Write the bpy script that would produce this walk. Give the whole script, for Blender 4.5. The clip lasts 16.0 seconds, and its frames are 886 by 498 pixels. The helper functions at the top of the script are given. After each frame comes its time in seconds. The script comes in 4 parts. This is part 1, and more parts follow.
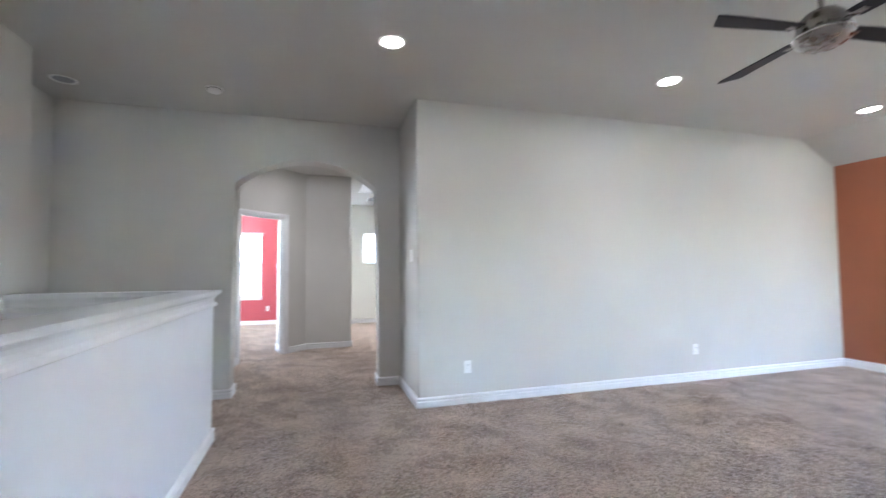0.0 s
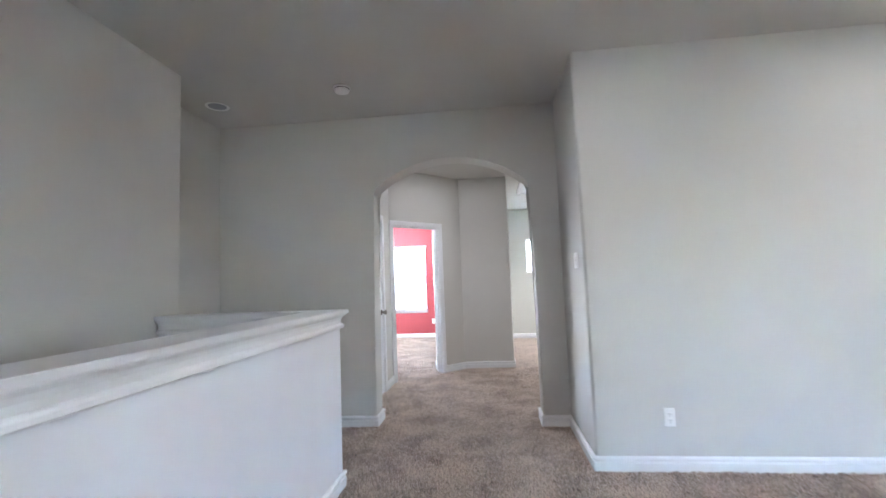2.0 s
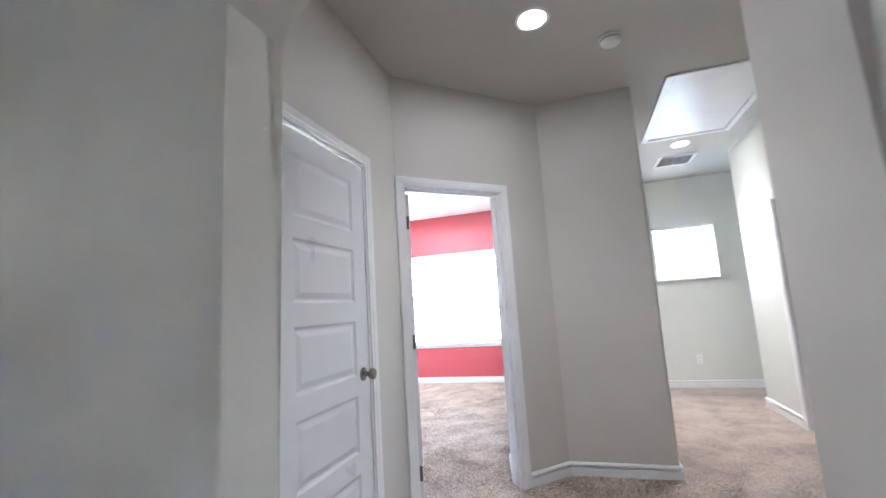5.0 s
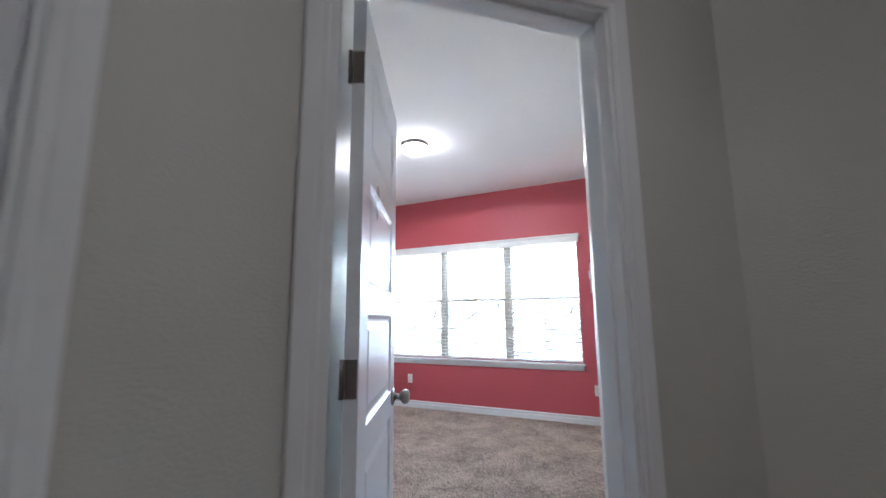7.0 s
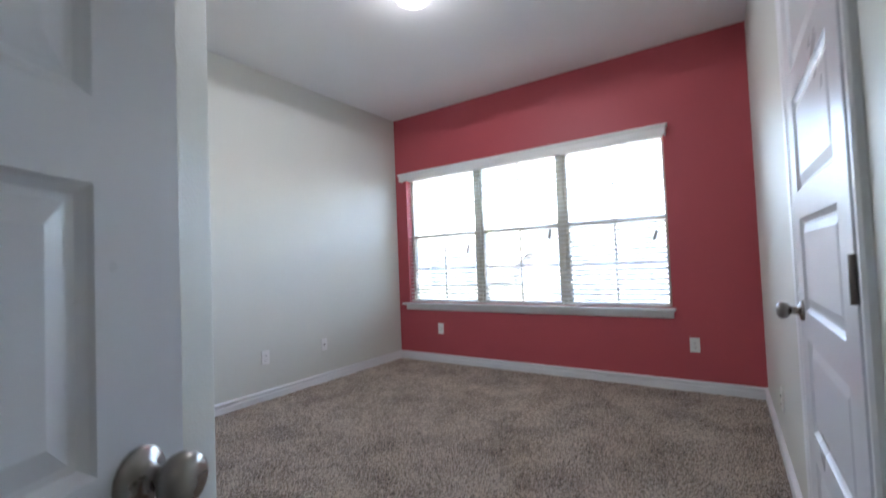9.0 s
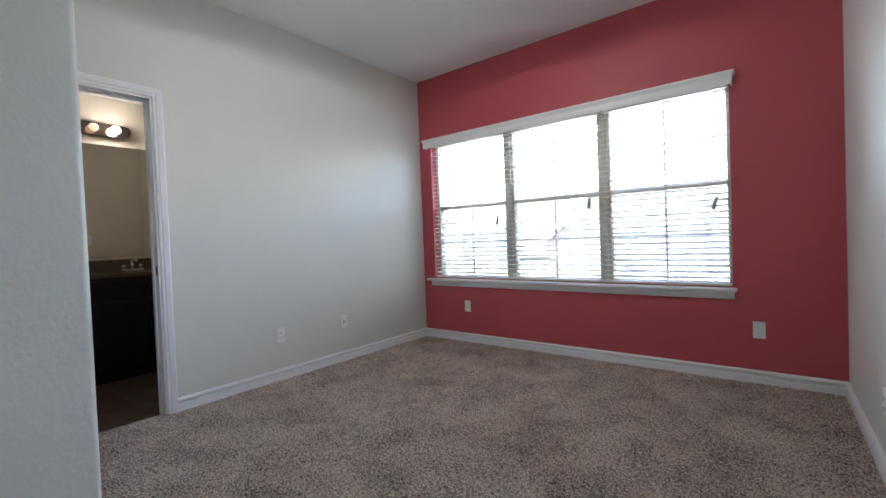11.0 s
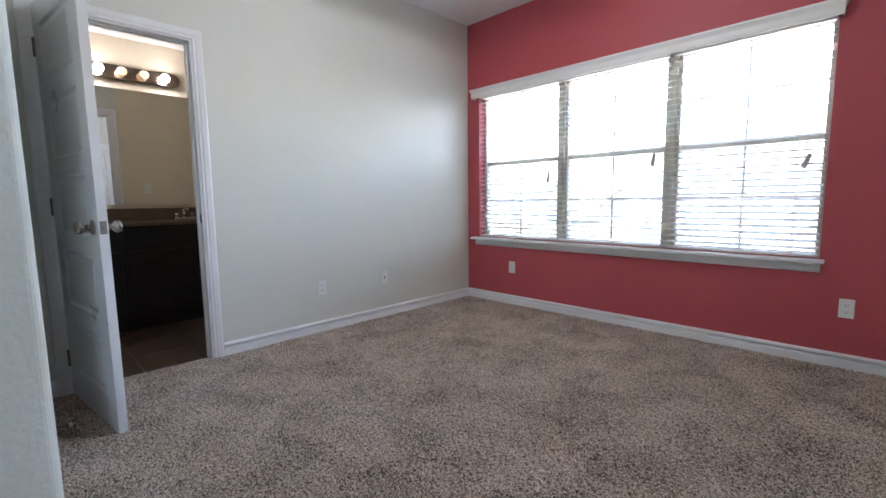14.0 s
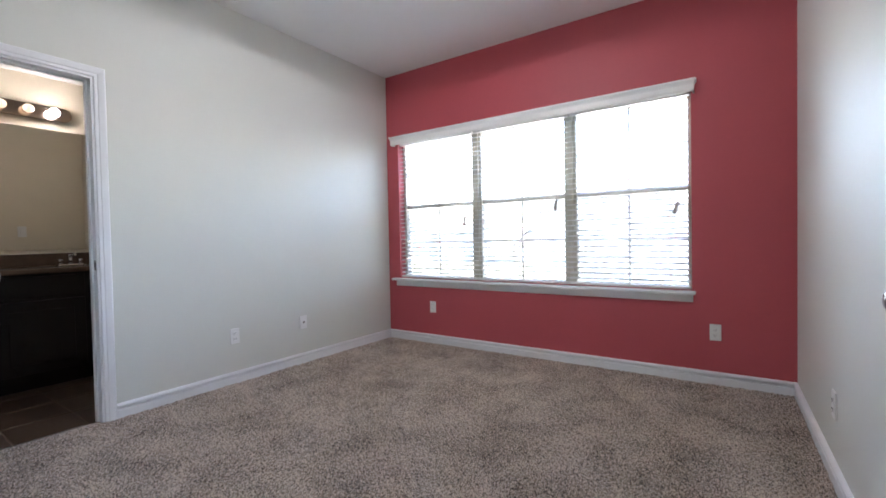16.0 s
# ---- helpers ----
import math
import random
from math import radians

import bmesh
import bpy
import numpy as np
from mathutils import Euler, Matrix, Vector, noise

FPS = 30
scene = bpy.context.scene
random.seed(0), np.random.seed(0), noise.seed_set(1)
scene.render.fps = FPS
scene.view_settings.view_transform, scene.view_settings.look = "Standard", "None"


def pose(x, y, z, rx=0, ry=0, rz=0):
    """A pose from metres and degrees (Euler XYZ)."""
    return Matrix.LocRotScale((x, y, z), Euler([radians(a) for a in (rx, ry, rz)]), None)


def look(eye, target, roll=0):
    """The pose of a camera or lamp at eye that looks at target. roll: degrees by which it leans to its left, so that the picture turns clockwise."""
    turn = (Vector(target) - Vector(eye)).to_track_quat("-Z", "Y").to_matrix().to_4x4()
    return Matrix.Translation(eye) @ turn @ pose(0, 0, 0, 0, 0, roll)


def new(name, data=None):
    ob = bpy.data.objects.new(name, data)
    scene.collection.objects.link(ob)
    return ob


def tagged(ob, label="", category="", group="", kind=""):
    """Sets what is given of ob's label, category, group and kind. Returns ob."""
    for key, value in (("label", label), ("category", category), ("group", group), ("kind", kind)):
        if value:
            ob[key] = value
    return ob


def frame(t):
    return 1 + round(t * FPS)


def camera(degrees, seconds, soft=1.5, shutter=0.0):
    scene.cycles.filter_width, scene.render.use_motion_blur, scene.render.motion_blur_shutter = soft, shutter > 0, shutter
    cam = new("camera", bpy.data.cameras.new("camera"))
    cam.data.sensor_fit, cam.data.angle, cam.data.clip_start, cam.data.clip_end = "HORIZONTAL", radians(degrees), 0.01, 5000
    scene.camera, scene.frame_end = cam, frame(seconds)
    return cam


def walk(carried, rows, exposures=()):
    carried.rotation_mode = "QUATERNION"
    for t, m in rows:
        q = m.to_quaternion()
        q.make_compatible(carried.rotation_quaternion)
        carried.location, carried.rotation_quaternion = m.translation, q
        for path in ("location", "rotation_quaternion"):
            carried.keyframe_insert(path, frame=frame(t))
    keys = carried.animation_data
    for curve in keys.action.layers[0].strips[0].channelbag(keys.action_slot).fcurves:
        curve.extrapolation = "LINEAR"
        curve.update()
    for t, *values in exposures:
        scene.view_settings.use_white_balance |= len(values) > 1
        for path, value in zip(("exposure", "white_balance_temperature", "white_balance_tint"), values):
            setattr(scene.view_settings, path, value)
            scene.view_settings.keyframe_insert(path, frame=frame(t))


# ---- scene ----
cam = camera(91.8, 16.0, soft=1.5, shutter=0.4)
PATH = [
    (0, (0.232, 0.542, 1.252), (0.793, 2.459, 1.346), -0.5),
    (0.5, (0.34, 0.547, 1.234), (0.491, 2.54, 1.278), -2.4),
    (1, (0.455, 0.616, 1.224), (0.379, 2.613, 1.306), -2.6),
    (1.5, (0.475, 0.93, 1.231), (0.339, 2.924, 1.306), -2.1),
    (2, (0.476, 1.387, 1.264), (0.263, 3.37, 1.418), -2.2),
    (2.5, (0.478, 1.897, 1.288), (0.233, 3.864, 1.553), -2.9),
    (3, (0.451, 2.493, 1.29), (0.289, 4.462, 1.601), -2.2),
    (3.5, (0.45, 3.02, 1.305), (0.187, 4.975, 1.634), -3.0),
    (4, (0.331, 3.509, 1.25), (0.011, 5.457, 1.569), -3.2),
    (4.5, (0.323, 3.989, 1.254), (-0.107, 5.916, 1.573), -3.8),
    (5, (0.258, 4.399, 1.24), (-0.333, 6.29, 1.51), -3.7),
    (5.2, (0.21, 4.59, 1.234), (-0.408, 6.474, 1.489), -3.3),
    (7.3, (-0.199, 6.516, 1.158), (-1.186, 8.224, 1.486), -1.0),
    (7.5, (-0.233, 6.688, 1.15), (-1.278, 8.363, 1.467), -1.5),
    (8, (-0.389, 7.047, 1.12), (-1.442, 8.729, 1.375), -0.9),
    (8.5, (-0.516, 7.32, 1.119), (-1.582, 9.003, 1.3), -1.1),
    (9, (-0.581, 7.496, 1.087), (-1.705, 9.149, 1.154), -2.3),
    (9.2, (-0.604, 7.536, 1.068), (-1.735, 9.184, 1.012), -1.6),
    (11.3, (-0.761, 7.827, 1.067), (-2.026, 9.375, 1.012), -2.0),
    (11.5, (-0.784, 7.841, 1.058), (-2.045, 9.391, 0.976), -1.5),
    (12, (-0.825, 7.872, 1.06), (-2.044, 9.458, 1.013), -0.7),
    (12.5, (-0.836, 7.925, 1.059), (-2.134, 9.445, 1.006), -0.3),
    (13, (-0.833, 7.946, 1.055), (-2.154, 9.445, 0.957), -0.7),
    (13.5, (-0.812, 7.942, 1.039), (-2.212, 9.36, 0.872), -0.9),
    (14, (-0.81, 7.94, 1.036), (-2.215, 9.345, 0.812), -0.7),
    (14.5, (-0.812, 7.926, 1.039), (-2.158, 9.392, 0.843), -0.7),
    (15, (-0.786, 7.916, 1.033), (-2.056, 9.449, 0.85), -0.9),
    (15.5, (-0.77, 7.891, 1.04), (-1.934, 9.511, 0.891), -1.1),
    (16, (-0.765, 7.867, 1.053), (-1.89, 9.52, 1.009), -1.1),
]
EXPOSURES = [(0, 7.42, 5900, 17), (3.5, 7.42, 5900, 17), (5, 7.35, 5900, 17), (7.5, 5.45, 6050, 17), (8, 5.4, 6100, 16), (9, 4.87, 6150, 16), (11.5, 4.67, 6400, 16), (12.5, 4.87, 6400, 17), (14, 4.97, 6350, 17), (16, 5.05, 6350, 18)]
walk(cam, [(t, look(eye, target, roll)) for t, eye, target, roll in PATH], EXPOSURES)

# ---- world and sun ----
world = bpy.data.worlds.new("sky")
scene.world = world
world.use_nodes = True
wn = world.node_tree.nodes
sky = wn.new("ShaderNodeTexSky")
sky.sky_type = "NISHITA"
sky.sun_disc = False
sky.sun_elevation = radians(48)
sky.sun_rotation = radians(268)
sky.dust_density = 2.0
wn["Background"].inputs["Strength"].default_value = 0.15
world.node_tree.links.new(sky.outputs["Color"], wn["Background"].inputs["Color"])
sun = new("sun", bpy.data.lights.new("sun", "SUN"))
sun.data.energy, sun.data.angle, sun.data.color = 4.0, radians(0.5), (1.0, 0.95, 0.87)
sun.matrix_world = look((0, 0, 0), (0.67, 0.03, -0.74))



def can_lamp(x, y, z, watts):
    """The beam of a recessed ceiling light."""
    lamp = new("can_beam", bpy.data.lights.new("can_beam", "SPOT"))
    lamp.data.energy, lamp.data.spot_size, lamp.data.spot_blend = watts, radians(112), 0.85
    lamp.data.shadow_soft_size, lamp.data.color = 0.06, (1.0, 0.97, 0.93)
    lamp.matrix_world = pose(x, y, z - 0.02)


for x, watts in ((0.725, 0.08), (3.105, 0.2), (5.62, 0.2)):
    can_lamp(x, 3.445, 2.84, watts)
    # The y 0 row is unseen, added behind the start to light the hall.
    can_lamp(x, 0.0, 2.84, 0.10)
can_lamp(0.153, 6.673, 2.797, 0.38)
can_lamp(1.413, 9.353, 2.797, 1.7)
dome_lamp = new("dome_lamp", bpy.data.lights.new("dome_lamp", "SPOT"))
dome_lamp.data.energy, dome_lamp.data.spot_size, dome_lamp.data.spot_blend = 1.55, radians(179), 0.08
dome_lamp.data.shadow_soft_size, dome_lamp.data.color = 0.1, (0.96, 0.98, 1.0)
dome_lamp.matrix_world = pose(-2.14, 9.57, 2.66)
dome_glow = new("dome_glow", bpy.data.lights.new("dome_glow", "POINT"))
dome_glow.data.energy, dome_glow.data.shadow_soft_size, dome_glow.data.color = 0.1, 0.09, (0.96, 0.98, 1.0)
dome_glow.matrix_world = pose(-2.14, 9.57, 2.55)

# ---- materials ----
def mat(name, color, rough=0.6, metal=0.0, var=0.06, vscale=3.0, bump=0.0, bscale=60.0, fine=0.0, spec=0.5, coat=0.0):
    m = bpy.data.materials.new(name)
    m.use_nodes = True
    nt = m.node_tree
    n, l = nt.nodes, nt.links
    b = n["Principled BSDF"]
    b.inputs["Roughness"].default_value, b.inputs["Metallic"].default_value = rough, metal
    b.inputs["Specular IOR Level"].default_value = spec
    b.inputs["Coat Weight"].default_value = coat
    tc = n.new("ShaderNodeTexCoord")
    big = n.new("ShaderNodeTexNoise")
    big.inputs["Scale"].default_value, big.inputs["Detail"].default_value = vscale, 5
    small = n.new("ShaderNodeTexNoise")
    small.inputs["Scale"].default_value, small.inputs["Detail"].default_value = vscale * 25, 3
    for q in (big, small):
        l.new(tc.outputs["Object"], q.inputs["Vector"])
    addn = n.new("ShaderNodeMath")
    addn.operation = "MULTIPLY_ADD"
    addn.inputs[1].default_value = 0.35
    l.new(small.outputs["Fac"], addn.inputs[0])
    l.new(big.outputs["Fac"], addn.inputs[2])
    ramp = n.new("ShaderNodeMapRange")
    ramp.inputs["From Min"].default_value, ramp.inputs["From Max"].default_value = 0.35, 1.0
    ramp.inputs["To Min"].default_value, ramp.inputs["To Max"].default_value = 1 - var, 1 + var
    l.new(addn.outputs[0], ramp.inputs["Value"])
    mul = n.new("ShaderNodeVectorMath")
    mul.operation = "SCALE"
    mul.inputs[0].default_value = color
    l.new(ramp.outputs[0], mul.inputs["Scale"])
    l.new(mul.outputs[0], b.inputs["Base Color"])
    rr = n.new("ShaderNodeMapRange")
    rr.inputs["To Min"].default_value, rr.inputs["To Max"].default_value = max(rough - 0.08, 0.02), min(rough + 0.08, 1)
    l.new(big.outputs["Fac"], rr.inputs["Value"])
    l.new(rr.outputs[0], b.inputs["Roughness"])
    if bump:
        bn = n.new("ShaderNodeTexNoise")
        bn.inputs["Scale"].default_value, bn.inputs["Detail"].default_value = bscale, 4
        l.new(tc.outputs["Object"], bn.inputs["Vector"])
        bm_ = n.new("ShaderNodeBump")
        bm_.inputs["Strength"].default_value, bm_.inputs["Distance"].default_value = bump, 0.004
        l.new(bn.outputs["Fac"], bm_.inputs["Height"])
        l.new(bm_.outputs[0], b.inputs["Normal"])
    return m


def glow(name, color, strength):
    m = bpy.data.materials.new(name)
    m.use_nodes = True
    b = m.node_tree.nodes["Principled BSDF"]
    b.inputs["Base Color"].default_value = (0.9, 0.9, 0.88, 1)
    b.inputs["Emission Color"].default_value = (*color, 1)
    b.inputs["Emission Strength"].default_value = strength
    return m


def carpet_mat():
    m = bpy.data.materials.new("carpet")
    m.use_nodes = True
    nt = m.node_tree
    n, l = nt.nodes, nt.links
    b = n["Principled BSDF"]
    b.inputs["Roughness"].default_value = 0.95
    b.inputs["Specular IOR Level"].default_value = 0.1
    b.inputs["Sheen Weight"].default_value = 0.25
    tc = n.new("ShaderNodeTexCoord")
    def noise_tex(scale, detail, dist=0.0):
        q = n.new("ShaderNodeTexNoise")
        q.inputs["Scale"].default_value, q.inputs["Detail"].default_value, q.inputs["Distortion"].default_value = scale, detail, dist
        l.new(tc.outputs["Object"], q.inputs["Vector"])
        return q
    tuft = noise_tex(132, 2, 0.8)
    grain = noise_tex(330, 2)
    patch = noise_tex(3.6, 3, 0.4)
    r1 = n.new("ShaderNodeValToRGB")
    e = r1.color_ramp.elements
    e[0].position, e[0].color = 0.385, (0.066, 0.049, 0.040, 1)
    e[1].position, e[1].color = 0.64, (0.76, 0.64, 0.54, 1)
    mid = e.new(0.505)
    mid.color = (0.35, 0.266, 0.208, 1)
    mixf = n.new("ShaderNodeMath")
    mixf.operation = "MULTIPLY_ADD"
    mixf.inputs[1].default_value = 0.3
    sub = n.new("ShaderNodeMath")
    sub.operation = "MULTIPLY_ADD"
    sub.inputs[1].default_value, sub.inputs[2].default_value = 0.27, -0.25
    l.new(patch.outputs["Fac"], sub.inputs[0])
    l.new(grain.outputs["Fac"], mixf.inputs[0])
    l.new(sub.outputs[0], mixf.inputs[2])
    tot = n.new("ShaderNodeMath")
    l.new(tuft.outputs["Fac"], tot.inputs[0])
    l.new(mixf.outputs[0], tot.inputs[1])
    l.new(tot.outputs[0], r1.inputs["Fac"])
    l.new(r1.outputs["Color"], b.inputs["Base Color"])
    bp = n.new("ShaderNodeBump")
    bp.inputs["Strength"].default_value, bp.inputs["Distance"].default_value = 0.9, 0.012
    l.new(tot.outputs[0], bp.inputs["Height"])
    l.new(bp.outputs[0], b.inputs["Normal"])
    return m


CARPET = carpet_mat()
GREIGE = mat("greige wall paint", (0.60, 0.59, 0.555), 0.55, var=0.03, vscale=1.5, bump=0.35, bscale=130)
CREAM = mat("off white wall paint", (0.69, 0.70, 0.645), 0.5, var=0.03, vscale=1.5, bump=0.2, bscale=130)
RED = mat("red wall paint", (0.50, 0.085, 0.10), 0.5, var=0.05, vscale=1.5, bump=0.35, bscale=130)
RUST = mat("rust orange wall paint", (0.36, 0.12, 0.055), 0.6, var=0.05, bump=0.3, bscale=130)
# Peach tone: the warm light in the side doorway, put into the wall colour.
WARMLIT = mat("warm lit wall tone", (0.72, 0.52, 0.38), 0.6, var=0.04, bump=0.3, bscale=130)
TAN = mat("tan wall paint", (0.78, 0.71, 0.57), 0.6, var=0.04, bump=0.3, bscale=130)
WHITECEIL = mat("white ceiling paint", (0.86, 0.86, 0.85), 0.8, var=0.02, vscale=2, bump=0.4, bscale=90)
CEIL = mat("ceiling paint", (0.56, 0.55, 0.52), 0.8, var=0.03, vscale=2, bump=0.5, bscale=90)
TRIM = mat("white semi gloss trim", (0.82, 0.83, 0.84), 0.32, var=0.02, vscale=4, bump=0.04, bscale=40)
DOORW = mat("white door enamel", (0.72, 0.735, 0.76), 0.3, var=0.02, vscale=3, bump=0.06, bscale=30)
PLATE = mat("white plastic", (0.84, 0.84, 0.82), 0.35, var=0.01)
VINYL = mat("blind vinyl", (0.88, 0.87, 0.83), 0.4, var=0.02)
ALMOND = mat("almond window vinyl", (0.66, 0.62, 0.52), 0.45, var=0.02)
NICKEL = mat("satin nickel", (0.30, 0.28, 0.26), 0.28, 1.0, var=0.08, vscale=20)
CHROME = mat("chrome", (0.75, 0.75, 0.76), 0.1, 1.0, var=0.03)
BARMETAL = mat("brown tinted chrome", (0.46, 0.38, 0.33), 0.16, 1.0, var=0.05)
BRONZE = mat("dark hinge metal", (0.16, 0.14, 0.125), 0.38, 1.0, var=0.1)
BLACK = mat("black slot", (0.02, 0.02, 0.02), 0.5, var=0.1)
ESPRESSO = mat("espresso stained wood", (0.007, 0.005, 0.005), 0.5, var=0.25, vscale=6, bump=0.1, spec=0.3)
COUNTER = mat("brown cultured marble", (0.12, 0.085, 0.065), 0.22, var=0.25, vscale=9)
TILE = mat("brown ceramic tile", (0.085, 0.055, 0.038), 0.35, var=0.2, vscale=6, bump=0.1, bscale=20)
GROUT = mat("grout", (0.24, 0.18, 0.13), 0.9, var=0.15)
BLADE = mat("dark fan blade", (0.012, 0.013, 0.017), 0.6, var=0.2, vscale=8)
GRASS = mat("lawn", (0.075, 0.078, 0.05), 0.9, var=0.35, vscale=0.4)
ASPHALT = mat("asphalt", (0.06, 0.06, 0.06), 0.9, var=0.2, vscale=1)
CONCRETE = mat("concrete", (0.45, 0.43, 0.40), 0.85, var=0.12, vscale=1)
SIDING = mat("pale siding", (0.72, 0.71, 0.69), 0.7, var=0.06, vscale=2)
BRICK = mat("tan brick", (0.45, 0.36, 0.30), 0.85, var=0.2, vscale=5)
HOUSEDOOR = mat("grey door paint", (0.42, 0.40, 0.38), 0.5)
ROOF = mat("roof shingle", (0.45, 0.44, 0.43), 0.9, var=0.25, vscale=5)
DARKGLASS = mat("far window glass", (0.55, 0.57, 0.60), 0.08, var=0.1)
CARRED = mat("red car paint", (0.35, 0.03, 0.03), 0.2, var=0.05, coat=0.5)
CARWHITE = mat("silver car paint", (0.55, 0.56, 0.58), 0.2, var=0.05, coat=0.5)
RUBBER = mat("tyre rubber", (0.02, 0.02, 0.02), 0.8, var=0.2)
CAN_GLOW = glow("lit lamp lens", (1.0, 0.97, 0.92), 1.0)
DOME_GLOW = glow("lit glass dome", (1.0, 0.98, 0.95), 0.3)
BULB_GLOW = glow("lit globe bulb", (1.0, 0.93, 0.87), 2.3)
BULB_WARM = glow("dim warm globe bulb", (1.0, 0.72, 0.45), 0.035)


def glass_mat():
    m = bpy.data.materials.new("window glass")
    m.use_nodes = True
    n, l = m.node_tree.nodes, m.node_tree.links
    n.remove(n["Principled BSDF"])
    tr, gl, mx, fr = (n.new(k) for k in ("ShaderNodeBsdfTransparent", "ShaderNodeBsdfGlossy", "ShaderNodeMixShader", "ShaderNodeFresnel"))
    gl.inputs["Roughness"].default_value = 0.02
    tr.inputs["Color"].default_value = (0.94, 0.96, 0.95, 1)
    fr.inputs["IOR"].default_value = 1.45
    l.new(fr.outputs[0], mx.inputs[0])
    l.new(tr.outputs[0], mx.inputs[1])
    l.new(gl.outputs[0], mx.inputs[2])
    l.new(mx.outputs[0], n["Material Output"].inputs["Surface"])
    return m


GLASS = glass_mat()


def screen_mat():
    """Fine dark mesh, seen as a grey veil."""
    m = bpy.data.materials.new("insect screen mesh")
    m.use_nodes = True
    n, l = m.node_tree.nodes, m.node_tree.links
    tr, mx = n.new("ShaderNodeBsdfTransparent"), n.new("ShaderNodeMixShader")
    n["Principled BSDF"].inputs["Base Color"].default_value = (0.10, 0.10, 0.11, 1)
    n["Principled BSDF"].inputs["Roughness"].default_value = 0.7
    mx.inputs[0].default_value = 0.36
    l.new(tr.outputs[0], mx.inputs[1])
    l.new(n["Principled BSDF"].outputs[0], mx.inputs[2])
    l.new(mx.outputs[0], n["Material Output"].inputs["Surface"])
    return m


SCREEN = screen_mat()
MIRROR = bpy.data.materials.new("mirror silver")
MIRROR.use_nodes = True
MIRROR.node_tree.nodes["Principled BSDF"].inputs["Metallic"].default_value = 1.0
MIRROR.node_tree.nodes["Principled BSDF"].inputs["Roughness"].default_value = 0.015
MIRROR.node_tree.nodes["Principled BSDF"].inputs["Base Color"].default_value = (0.86, 0.87, 0.86, 1)

def slat_mat(name, share):
    """Thin white vinyl that lets some daylight through."""
    m = bpy.data.materials.new(name)
    m.use_nodes = True
    n, l = m.node_tree.nodes, m.node_tree.links
    tl, mx = n.new("ShaderNodeBsdfTranslucent"), n.new("ShaderNodeMixShader")
    n["Principled BSDF"].inputs["Base Color"].default_value = (0.87, 0.87, 0.85, 1)
    n["Principled BSDF"].inputs["Roughness"].default_value = 0.4
    tl.inputs["Color"].default_value = (0.85, 0.84, 0.80, 1)
    mx.inputs[0].default_value = share
    l.new(n["Principled BSDF"].outputs[0], mx.inputs[1])
    l.new(tl.outputs[0], mx.inputs[2])
    l.new(mx.outputs[0], n["Material Output"].inputs["Surface"])
    return m


SLAT = slat_mat("slat vinyl", 0.3)
SHADE = slat_mat("shade cloth", 0.8)

# ---- mesh helpers ----
def mesh_ob(name, bm, material, parent=None, smooth=False, m=None):
    bmesh.ops.recalc_face_normals(bm, faces=bm.faces)
    me = bpy.data.meshes.new(name)
    bm.to_mesh(me)
    bm.free()
    for one in material if isinstance(material, (list, tuple)) else [material]:
        me.materials.append(one)
    if smooth:
        for p in me.polygons:
            p.use_smooth = True
    ob = new(name, me)
    if parent:
        ob.parent = parent
    if m is not None:
        ob.matrix_basis = m
    return ob


def structure(ob, label="", category=""):
    return tagged(ob, label, category, kind="structure")


def put_box(bm, x0, x1, y0, y1, z0, z1, bevel=0.0, segs=1, m=None):
    t = bmesh.new()
    bmesh.ops.create_cube(t, size=1)
    for v in t.verts:
        v.co = Vector(((x0 + x1) / 2 + v.co.x * (x1 - x0), (y0 + y1) / 2 + v.co.y * (y1 - y0), (z0 + z1) / 2 + v.co.z * (z1 - z0)))
    if bevel:
        bmesh.ops.bevel(t, geom=t.edges[:], offset=bevel, segments=segs, profile=0.5, affect="EDGES")
    merge(bm, t, m)


def merge(bm, t, m=None, index=0):
    if m is not None:
        bmesh.ops.transform(t, matrix=m, verts=t.verts)
    made = {v: bm.verts.new(v.co) for v in t.verts}
    for f in t.faces:
        try:
            g = bm.faces.new([made[v] for v in f.verts])
            g.smooth = f.smooth
            g.material_index = index or f.material_index
        except ValueError:
            pass
    t.free()


def rounded(points, segs=5):
    """Corners (x, y[, r]) with the given radius turned into arcs."""
    out, n = [], len(points)
    for i, p in enumerate(points):
        if len(p) < 3 or p[2] == 0:
            out.append((p[0], p[1]))
            continue
        c = Vector(p[:2])
        a = (Vector(points[i - 1][:2]) - c).normalized()
        b = (Vector(points[(i + 1) % n][:2]) - c).normalized()
        half = a.angle(b) / 2
        d = p[2] / math.tan(half)
        mid = c + (a + b).normalized() * (p[2] / math.sin(half))
        u, v = c + a * d - mid, c + b * d - mid
        for k in range(segs + 1):
            w = u.lerp(v, k / segs).normalized() * p[2]
            out.append(tuple(mid + w))
    return out


def put_prism(bm, pts, z0, z1, index=0):
    lo = [bm.verts.new((x, y, z0)) for x, y in pts]
    hi = [bm.verts.new((x, y, z1)) for x, y in pts]
    n = len(pts)
    fs = [bm.faces.new(lo), bm.faces.new(hi)]
    for i in range(n):
        fs.append(bm.faces.new((lo[i], lo[(i + 1) % n], hi[(i + 1) % n], hi[i])))
    for f in fs:
        f.material_index = index


def prism(name, pts, z0, z1, material, parent=None):
    bm = bmesh.new()
    put_prism(bm, rounded(pts), z0, z1)
    return mesh_ob(name, bm, material, parent)


